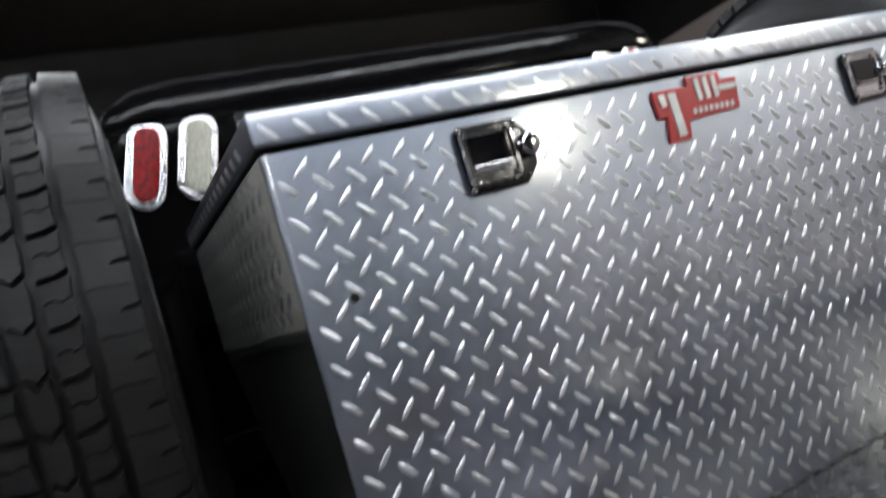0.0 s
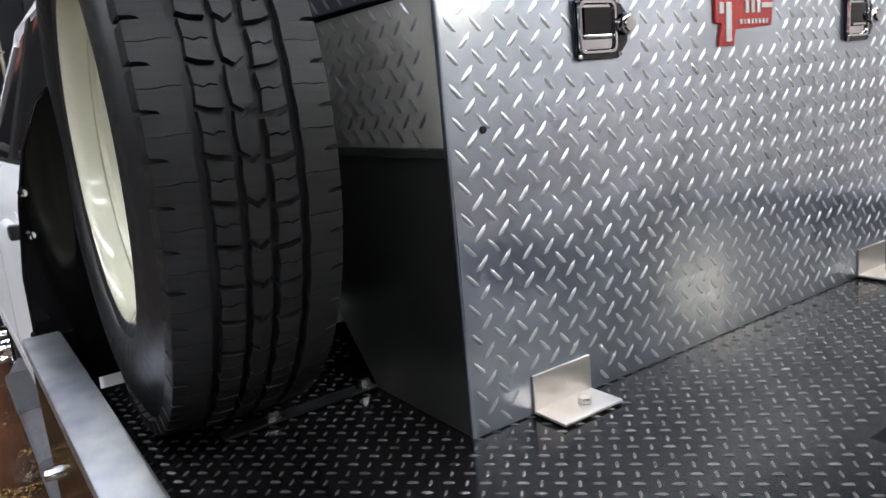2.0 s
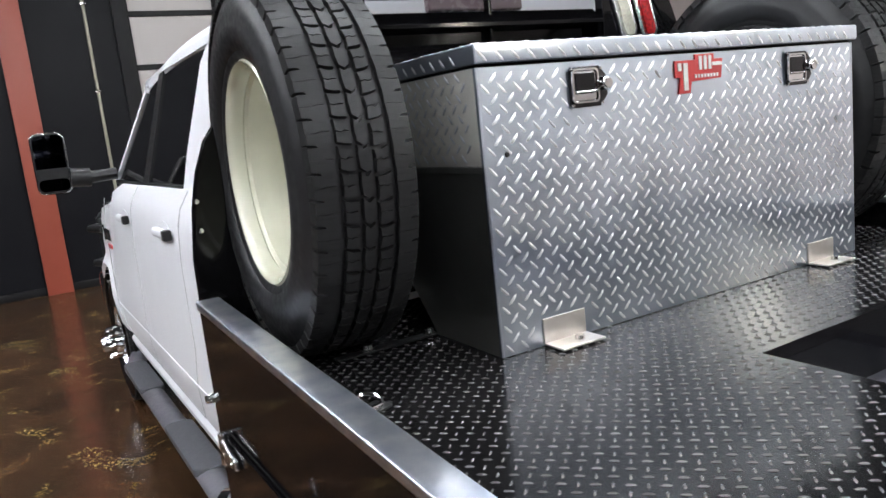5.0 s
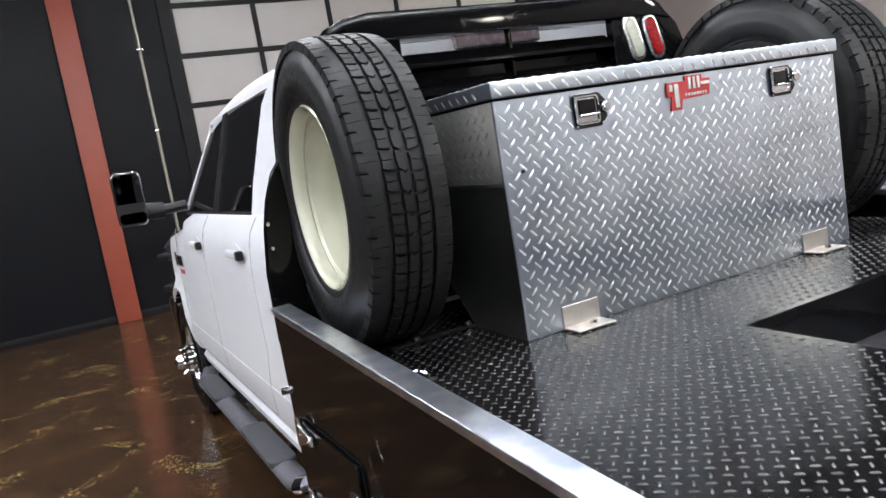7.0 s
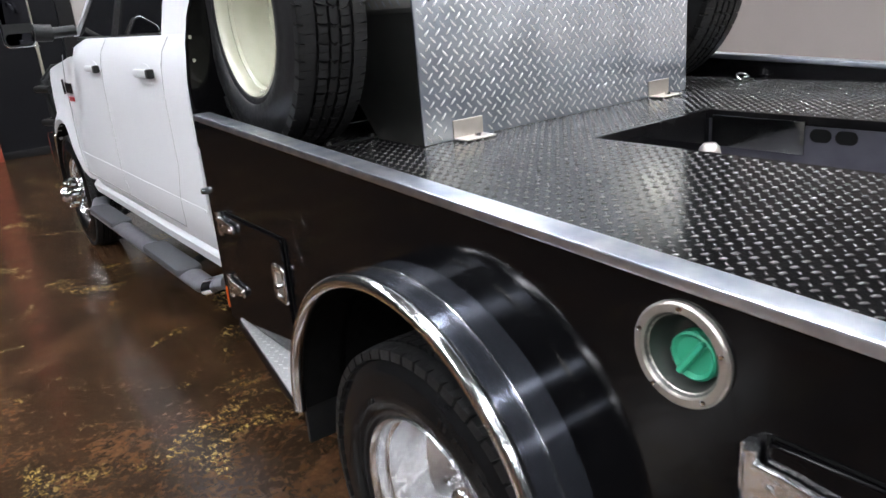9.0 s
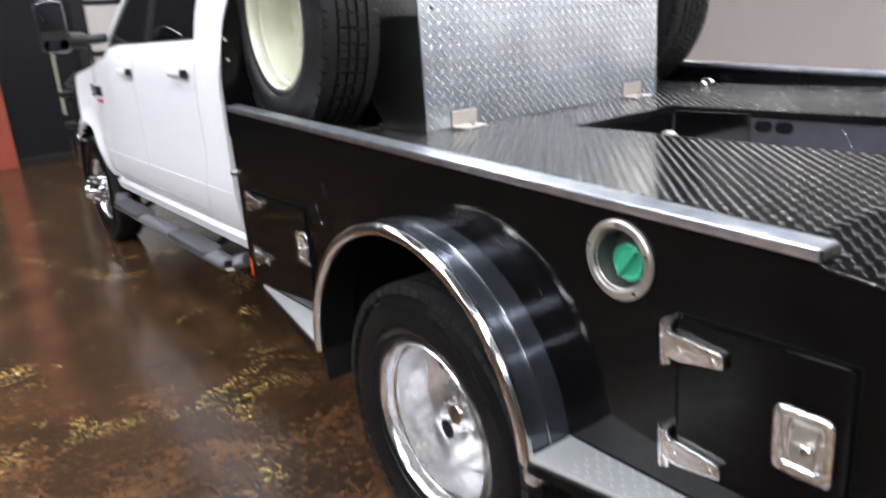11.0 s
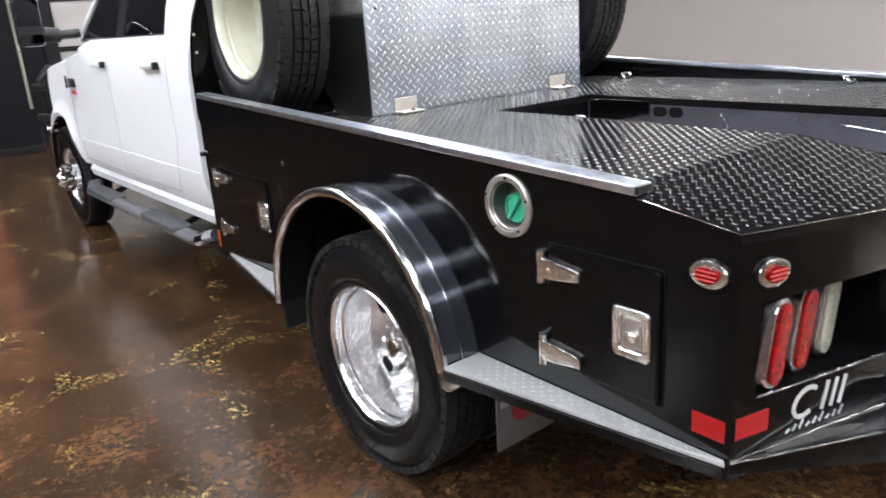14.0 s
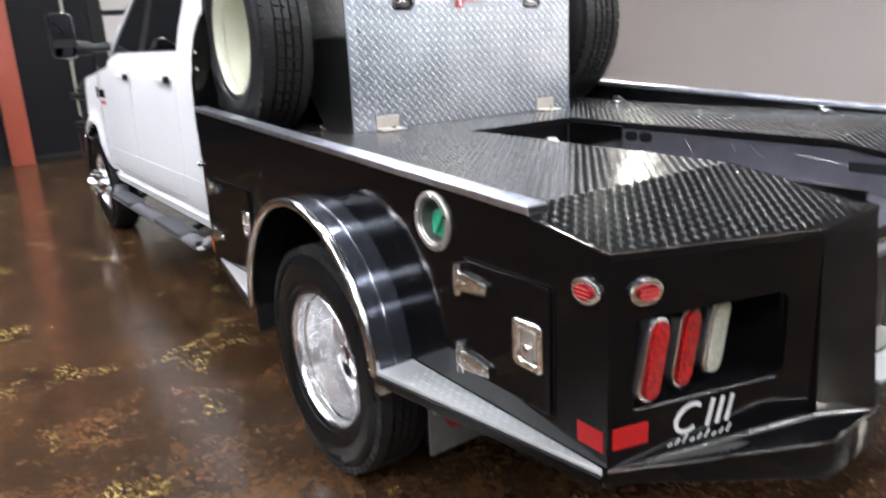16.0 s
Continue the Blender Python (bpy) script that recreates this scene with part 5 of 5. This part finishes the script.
# bumper: a lip that juts out from the tail corners, lower in the middle
lip = [(-1.075, 0.005), (-0.562, -0.252), (-0.30, -0.236), (-0.20, -0.185), (0.20, -0.185), (0.30, -0.236), (0.562, -0.252), (1.075, 0.005)]
inn = [(1.05, 0.012), (0.50, -0.135), (0.215, -0.118), (-0.215, -0.118), (-0.50, -0.135), (-1.05, 0.012)]
b = prism(lip + inn, "z", 0.446, 0.549, 0.006)
for v in b.verts:
    if v.co.z < 0.50:
        v.co.z += 0.068 * max(0.0, min(1.0, (abs(v.co.x) - 0.562) / 0.51))
part("bumper", b, M_BLACK, bed, "black angled rear bumper lip")
# steel tubes draw the lamps' highlight along the bumper's rounded edge
worn = [(-1.068, -0.004), (-0.562, -0.250), (-0.302, -0.234)]
for sx in (1, -1):
    part("edge_glint", tube([(sx * x, y, 0.547) for x, y in worn], 0.0018, 8), M_STEEL, bed, "thin bright line for the gloss along the bumper edge")
for sx in (1, -1):
    scuff = [(-0.975, -0.036), (-0.94, -0.055), (-0.86, -0.086), (-0.76, -0.125), (-0.715, -0.130), (-0.74, -0.108), (-0.83, -0.068), (-0.92, -0.042)]
    part("worn_patch", prism([(sx * x, y) for x, y in scuff], "z", 0.5485, 0.5497), M_CUP, bed, "patch of paint worn to bare metal on the bumper")
part("bumper_step", prism([(-0.19, -0.178), (0.19, -0.178), (0.19, -0.088), (-0.19, -0.088)], "z", 0.549, 0.560, 0.002), M_STEP, bed, "bright tread step in the bumper")
part("bumper_step", box(-0.190, 0.190, -0.117, -0.07, 0.45, 0.548), M_BLACK, bed)

# well in the deck for the gooseneck hitch, open towards the tail
w = box(-WELL - 0.012, -WELL, -0.10, 1.605, 0.86, DECK - 0.031)
part("well_wall", w, M_BLACK, bed)
part("well_wall", box(WELL_R, WELL_R + 0.012, -0.10, 1.605, 0.86, DECK - 0.031), M_WELL, bed, "scratched dark steel wall of the well")
part("well_wall", box(-WELL, WELL_R, 1.605, 1.617, 0.86, DECK - 0.031), M_BLACK, bed)
part("well_floor", prism([(-0.115, 0.90), (0.30, 0.955), (1.605, 0.955), (1.605, 0.94), (0.30, 0.94), (-0.115, 0.885)], "x", -WELL, WELL_R), M_WELL, bed)
part("hitch_plate", box(WELL_R - 0.006, WELL_R - 0.001, 1.255, 1.590, 0.985, 1.094, 0.002), M_WELL_PLATE, bed, "polished steel plate on the wall of the well")
for pts in ([(0.92, 1.060), (0.90, 1.035), (0.885, 1.005)], [(0.70, 1.058), (0.685, 1.030)], [(0.62, 1.062), (0.60, 1.040), (0.565, 1.022)], [(0.44, 1.045), (0.30, 1.030), (0.12, 1.024)]):
    part("scuff", tube([(WELL_R - 0.0004, y, z) for y, z in pts], 0.0008, 6), M_STEEL, bed, "fine scratch in the wall of the well")
# solid dark ovals laid on the wall in place of the open slots' shade
for y in (1.125, 1.205):
    part("slot", prism([(y + a, 1.052 + c2) for c2, a in stadium(0.042, 0.068)], "x", WELL_R - 0.004, WELL_R - 0.001), M_DARK, bed)
ball = lathe([(0.0, 0.11), (0.018, 0.108), (0.030, 0.095), (0.034, 0.078), (0.028, 0.058), (0.020, 0.05), (0.020, 0.0), (0.0, 0.0)], 24, axis="z")
ball.transform(Matrix.Translation((0.09, 1.40, 0.955)))
part("hitch_ball", ball, M_FILLER, bed, wide=False)

# middle of the tail: three marker lamps and the number plate
part("centre_panel", box(-0.194, 0.194, -0.085, -0.075, 0.562, 0.950, 0.003), M_BLACK, bed)
for k in range(3):
    ribbed_light((0.028 + 0.142 * k, -0.086, 0.888), (1, 0, 0), (0, -1, 0), 0.082, 0.052, M_LENS_RED, 3, bed, "marker_lamp", "small red marker lamp in a chrome bezel", 0, M_RIB, False)
np_ = part("number_plate", prism([(0.188 + a, 0.712 + c2) for a, c2 in rounded(0.32, 0.17, 0.012)], "y", -0.100, -0.0855), M_PAPER, bed, "white number plate with dark bars", wide=False)
for k in range(7):
    x = 0.073 + 0.035 * k + (0.012 if k > 2 else 0)
    part("plate_bar", box(x, x + 0.022, -0.1018, -0.1002, 0.680, 0.742), M_INK, np_, wide=False)
part("plate_bar", box(0.108, 0.268, -0.1018, -0.1002, 0.764, 0.776), M_INK, np_, wide=False)

# front hardware between bed and cab
for sx in (1, -1):
    part("front_post", box(-sx * 1.055, -sx * 0.985, FRONT, FRONT + 0.06, 0.48, rail_z(FRONT) - 0.002, 0.006), M_BLACK, bed)
    for z in (0.96, 1.30):
        s = lathe([(0.0, -0.03), (0.012, -0.028), (0.015, 0.0), (0.0, 0.0)], 12)
        s.transform(Matrix.Translation((-sx * 1.056, FRONT + 0.03, z)))
        if z < 1.0:
            part("chrome_bolt", s, M_CHROME, bed)
        else:
            s.free()
    mk = prism([(FRONT + 0.01 + a, 0.545 + c2) for a, c2 in stadium(0.03, 0.09)], "x", -sx * 1.056, -sx * 1.066, 0.003)
    part("side_marker", mk, M_LENS_AMBER, bed, "amber side marker")


# headache rack
RY = 2.85
for sx in (1, -1):
    leg = prism([(-sx * 0.985, DECK), (-sx * 0.905, DECK), (-sx * 0.72, 1.93), (-sx * 0.64, 2.05), (-sx * 0.66, 2.115), (-sx * 0.76, 2.02), (-sx * 0.82, 1.88)], "y", RY - 0.035, RY + 0.035, 0.008)
    part("rack_post", leg, M_BLACK, bed, "black rounded headache rack post")
    plate = prism([(-sx * x, z) for x, z in ((1.050, DECK + 0.002), (1.046, 1.34), (1.028, 1.48), (1.005, 1.575), (0.970, 1.66), (0.93, 1.71), (0.62, 1.71), (0.62, DECK + 0.002))], "y", FRONT + 0.062, FRONT + 0.090, 0.006)
    part("rack_side_plate", plate, M_BLACK, bed, "black rounded side plate of the headache rack")
    for z in (1.50, 1.42):
        s = lathe([(0.0, -0.012), (0.007, -0.011), (0.009, 0.0), (0.0, 0.0)], 10, axis="y")
        s.transform(Matrix.Translation((-sx * 1.018, FRONT + 0.062, z)))
        part("chrome_bolt", s, M_CHROME, bed)
    pan = prism([(-sx * 0.86, 1.60), (-sx * 0.40, 1.60), (-sx * 0.40, 2.06), (-sx * 0.65, 2.06), (-sx * 0.72, 2.00), (-sx * 0.79, 1.90)], "y", RY - 0.030, RY + 0.010, 0.004)
    part("lamp_panel", pan, M_BLACK, bed)
    for k, lens in enumerate((M_LENS_CLEAR, M_LENS_RED)):
        ribbed_light((sx * (-0.505 - 0.110 * k), RY - 0.031, 1.968), (1, 0, 0), (0, -1, 0), 0.086, 0.200, lens, 8, bed, "rack_lamp", "oval rack lamp in a chrome bezel", -16 * sx)
beam = prism([(x, z) for x, z in [(-0.72, 2.035), (-0.67, 2.105), (-0.61, 2.138), (-0.51, 2.152), (0.51, 2.152), (0.61, 2.138), (0.67, 2.105), (0.72, 2.035), (0.62, 2.05), (-0.62, 2.05)]], "y", RY - 0.045, RY + 0.045, 0.012)
part("rack_beam", beam, M_BLACK, bed, "black headache rack top beam")
for k, z in enumerate((1.985, 1.88, 1.77, 1.66, 1.55, 1.44)):
    sl = prism([(RY - 0.034, z - 0.040), (RY - 0.026, z - 0.044), (RY + 0.030, z + 0.004), (RY + 0.030, z + 0.014), (RY + 0.020, z + 0.016), (RY - 0.034, z - 0.028)], "x", -0.40, 0.40, 0.004)
    part("louvre", sl, M_BLACK, bed)
stay = box(0.082, 0.098, RY + 0.002, RY + 0.028, 1.36, 2.05, 0.003)
part("rack_stay", stay, M_BLACK, bed, wide=False)
part("rack_bar", box(-0.90, 0.90, RY - 0.03, RY + 0.03, 1.28, 1.36, 0.01), M_BLACK, bed)
# added sheet that hides the white cab and keeps the rack's gaps dark
part("rack_sheet", box(-0.66, 0.66, RY + 0.032, RY + 0.040, DECK - 0.03, 1.975, 0.001), M_BLACK, bed)


# tie-down rings lying on the deck
def tie_ring():
    t = thing("tie_down_ring", (0, 0, 0), "chrome tie-down ring lying on the tread-plate deck", "tie-down ring", "tie-down rings on the deck")
    part("base", prism(rounded(0.075, 0.05, 0.010), "z", 0.0, 0.005, 0.001), M_SATIN, t, local=True)
    ring_pts = [(0.030 * math.cos(2 * math.pi * k / 20), 0.008 + 0.022 * math.sin(2 * math.pi * k / 20), 0.014 + 0.012 * math.sin(2 * math.pi * k / 20)) for k in range(21)]
    part("ring", tube(ring_pts, 0.0045, 8), M_CHROME, t, local=True)
    part("clip", box(-0.016, 0.016, -0.020, -0.008, 0.003, 0.016, 0.004), M_CHROME, t, local=True)
    return t


ring0 = tie_ring()
ring0.matrix_basis = pose(-0.93, 1.93, DECK, 0, 0, 20)
for x, y, a in ((0.93 + OFF, 1.93, -15), (0.965 + OFF, 0.75, 10)):
    copy_thing(ring0, pose(x, y, DECK, 0, 0, a))


# ---- toolbox ----
BX, BY0, BY1, BZ = 0.645, 1.900, 2.38, 1.704
tool = thing("toolbox", (0, BY0 + 0.2, DECK), "large diamond-plate aluminium toolbox bolted to the deck", "toolbox")
CUT = 2.17
side = [(BY0, DECK + 0.001), (CUT, DECK + 0.001), (BY1 + 0.18, 1.505), (BY1 + 0.18, BZ), (BY0, BZ)]
bm = prism(side, "x", -BX + 0.002, BX - 0.002)
part("body", bm, M_PLATE_SMOOTH, tool, "plain aluminium body with an angled back")
FOLD = 1.383


def bulge(z):
    """How far the front sheet stands out at a height: it is bowed to a shallow fold."""
    return 0.0030 * max(0.0, 1 - abs(z - FOLD) / (0.27 if z < FOLD else 0.32))


sheet = [(BY0 - 0.003 - bulge(z), z) for z in [DECK + 0.002 + (BZ - DECK - 0.002) * i / 24 for i in range(25)]]
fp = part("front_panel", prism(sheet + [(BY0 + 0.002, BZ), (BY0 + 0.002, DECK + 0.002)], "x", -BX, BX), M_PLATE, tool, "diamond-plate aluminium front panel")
P2 = 0.0205
lat = [(-0.362, 1.649), (0.385, 1.647)]


def on_front(p):
    if p.x > BX - 0.012 or p.z > BZ - 0.012 or p.z < DECK + 0.010:
        return False
    for lx, lz in lat:
        if abs(p.x - lx - 0.01) < 0.06 and abs(p.z - lz) < 0.05:
            return False
    for cx in (-0.475, 0.475):
        if abs(p.x - cx) < 0.075 and p.z < 1.178:
            return False
    return not (-0.095 < p.x < 0.105 and p.z > 1.61)


bars = [(c - Vector((0, bulge(c.z), 0)), a, b, n) for c, a, b, n in plate_spots((-BX + 0.008, BY0 - 0.003, DECK + 0.008), (1, 0, 0), (0, 0, 1), 62, 29, P2, on_front)]
tr = part("panel_tread", lug_mesh("panel_tread", bars, M_PLATE_LUG, 0.0325, 0.0074, 0.0026), M_PLATE, fp)
tagged(tr, kind="stuff")
for sx in (1, -1):
    up = part("side_panel", prism([(BY0 + 0.001, 1.512), (BY1 + 0.178, 1.512), (BY1 + 0.178, BZ), (BY0 + 0.001, BZ)], "x", -sx * BX, -sx * (BX + 0.003)), M_PLATE_SIDE, tool, "diamond-plate upper side panel")
    vy = (0, -1, 0) if sx > 0 else (0, 1, 0)
    o = (-sx * (BX + 0.003), BY1 + 0.17 if sx > 0 else BY0 + 0.008, 1.516)
    tr = part("panel_tread", lug_mesh("panel_tread", plate_spots(o, vy, (0, 0, 1), 30, 9, P2), M_PLATE_LUG, 0.0325, 0.0074, 0.0026), M_PLATE, up)
    tagged(tr, kind="stuff")
    part("seam_flange", box(-sx * BX, -sx * (BX + 0.004), BY0 + 0.002, BY1, 1.498, 1.510, 0.001), M_PLATE_SMOOTH, tool)
    part("corner_edge", box(-sx * (BX - 0.004), -sx * (BX + 0.0035), BY0 - 0.0045, BY0 + 0.004, DECK + 0.003, BZ, 0.002), M_PLATE, tool)
lid = box(-BX - 0.010, BX + 0.010, BY0 - 0.016, BY1 + 0.19, BZ + 0.006, BZ + 0.046, 0.005)
ld = part("lid", lid, M_PLATE, tool, "diamond-plate lid, closed")
sp = plate_spots((-BX, BY0 - 0.005, BZ + 0.046), (1, 0, 0), (0, 1, 0), 62, 31, P2)
sp += plate_spots((-BX, BY0 - 0.016, BZ + 0.010), (1, 0, 0), (0, 0, 1), 62, 1, P2)
sp += plate_spots((-BX - 0.010, BY1 + 0.17, BZ + 0.010), (0, -1, 0), (0, 0, 1), 30, 1, P2)
tr = part("lid_tread", lug_mesh("lid_tread", sp, M_PLATE_LUG, 0.0325, 0.0074, 0.0026), M_PLATE, ld)
tagged(tr, kind="stuff")
part("lid_seal", box(-BX + 0.004, BX - 0.004, BY0 + 0.004, BY1 + 0.17, BZ, BZ + 0.006), M_DARK, ld)

for lx, lz in lat:
    y0 = BY0 - 0.0045
    outer = [(-0.048, 0.037), (-0.042, 0.043), (0.038, 0.043), (0.048, 0.033), (0.060, 0.020), (0.060, -0.020), (0.048, -0.033), (0.038, -0.043), (-0.042, -0.043), (-0.048, -0.037)]
    lt = part("latch", prism([(lx + p, lz + q) for p, q in outer], "y", y0 - 0.006, y0, 0.002), M_CHROME_TONED, tool, "chrome paddle latch toned dark for its reflections, with a bright recess rim")

    def ring_of(layers, nm, material):
        b = bmesh.new()
        rings = [[b.verts.new((lx - 0.006 + p * k, y, lz + 0.002 + q * k)) for p, q in rounded(w, h, 0.010)] for y, w, h, k in layers]
        for p, q in zip(rings, rings[1:]):
            for i in range(len(p)):
                b.faces.new((p[i], p[(i + 1) % len(p)], q[(i + 1) % len(p)], q[i]))
        b.faces.new(rings[-1])
        bmesh.ops.triangulate(b, faces=[f for f in b.faces if len(f.verts) > 4])
        return part(nm, b, material, lt)

    ring_of([(y0 - 0.006, 0.078, 0.074, 1), (y0 - 0.0105, 0.076, 0.072, 1), (y0 - 0.0105, 0.069, 0.065, 1), (y0 - 0.0065, 0.065, 0.061, 1)], "recess_rim", M_CHROME)
    # black gloss instead of chrome paints in the dark that the recess mirrors
    part("paddle", box(lx - 0.034, lx + 0.022, y0 - 0.0092, y0 - 0.0066, lz - 0.008, lz + 0.029, 0.002), M_GLASS, lt)
    part("paddle_lip", box(lx - 0.032, lx + 0.020, y0 - 0.0125, y0 - 0.0067, lz - 0.015, lz - 0.008, 0.003), M_CHROME, lt)
    kb = lathe([(0.0, -0.020), (0.011, -0.019), (0.015, -0.014), (0.016, 0.0), (0.0, 0.0)], 20, axis="y")
    kb.transform(Matrix.Translation((lx + 0.049, y0 - 0.004, lz + 0.004)))
    part("lock_barrel", kb, M_CHROME, lt)
    for p, q in ((-0.043, 0.038), (-0.043, -0.038), (0.041, 0.036), (0.041, -0.036)):
        rv = lathe([(0.0, -0.003), (0.003, -0.0025), (0.004, 0.0), (0.0, 0.0)], 8, axis="y")
        rv.transform(Matrix.Translation((lx + p, y0 - 0.006, lz + q)))
        part("rivet", rv, M_CHROME, lt)

# red enamel maker's plate with plain silver strokes
pl = [(-0.082, 1.688), (-0.082, 1.650), (-0.066, 1.648), (-0.074, 1.612), (-0.032, 1.612), (-0.026, 1.638), (0.080, 1.642), (0.088, 1.688), (0.056, 1.688), (0.056, 1.7005), (-0.012, 1.7005), (-0.012, 1.688)]
mk = part("maker_plate", prism(pl, "y", BY0 - 0.0085, BY0 - 0.0042, 0.001), M_BADGE_RED, tool, "red enamel maker's plate with silver bars")
for x0, x1, z0, z1 in ((-0.074, -0.062, 1.664, 1.682), (-0.056, -0.040, 1.619, 1.682), (0.000, 0.010, 1.664, 1.696), (0.017, 0.027, 1.664, 1.696), (0.034, 0.044, 1.664, 1.696), (0.047, 0.082, 1.672, 1.680)):
    part("stroke", box(x0, x1, BY0 - 0.0105, BY0 - 0.0086, z0, z1, 0.0006), M_SILVER, mk)
for k in range(8):
    part("stroke", box(-0.016 + 0.011 * k, -0.009 + 0.011 * k, BY0 - 0.0100, BY0 - 0.0086, 1.646, 1.654, 0.0004), M_SILVER, mk)

for cx in (-0.475, 0.475):
    b = box(cx - 0.060, cx + 0.060, BY0 - 0.0085, BY0 - 0.0035, DECK + 0.006, DECK + 0.062, 0.002)
    box(cx - 0.060, cx + 0.060, BY0 - 0.072, BY0 - 0.0045, DECK + 0.0032, DECK + 0.0085, 0.002, bm=b)
    bk = part("bracket", b, M_BRACKET, tool, "mill-finish angle bracket bolted to the deck")
    nt = lathe([(0.0, 0.010), (0.010, 0.009), (0.011, 0.0), (0.0, 0.0)], 6, axis="z")
    nt.transform(Matrix.Translation((cx + 0.012, BY0 - 0.040, DECK + 0.0085)))
    part("bolt", nt, M_STEEL, bk)
rv = lathe([(0.0, -0.005), (0.005, -0.0045), (0.006, 0.0), (0.0, 0.0)], 12, axis="y")
rv.transform(Matrix.Translation((-0.588, BY0 - 0.0032, 1.529)))
part("rivet", rv, M_SATIN, tool)


tool.scale = (1.04, 1.04, 1.064)
tool.location = (0.09, 2.193, DECK)


# ---- spare wheels standing on the deck beside the toolbox ----
spare = wheel("spare wheel with a cream steel rim and a worn black tyre", M_CREAM, M_CREAM, 4, 0.150, hub="", name="spare_wheel", rim=1.06)
tagged(spare, group="spare wheels on the deck")
BIG = Matrix.Diagonal((1.16, 1.07, 1.07, 1.0))
spare.matrix_basis = pose(-0.833, 2.425, DECK + 0.003 + R_TYRE * 1.07, 0, 0, -3.0) @ BIG
copy_thing(spare, pose(0.815 + OFF, 2.42, DECK + 0.003 + R_TYRE * 1.07, 0, 0, 180) @ BIG)
for c, sx in ((0.0, 1), (OFF, -1)):
    st = thing("wheel_clamp", (c - sx * 0.70, 2.27, DECK), "flat steel clamp strip with two bolts on the deck", "clamp", "wheel clamps on the deck")
    part("strip", prism([(c - sx * 0.86, 2.255), (c - sx * 0.582, 2.262), (c - sx * 0.582, 2.292), (c - sx * 0.86, 2.285)], "z", DECK + 0.003, DECK + 0.008, 0.001), M_SATIN, st)
    for x, y in ((0.776, 2.271), (0.601, 2.275)):
        nt = lathe([(0.0, 0.016), (0.011, 0.014), (0.013, 0.004), (0.017, 0.003), (0.017, 0.0), (0.0, 0.0)], 8, axis="z")
        nt.transform(Matrix.Translation((c - sx * x, y, DECK + 0.008)))
        part("bolt", nt, M_STEEL, st)
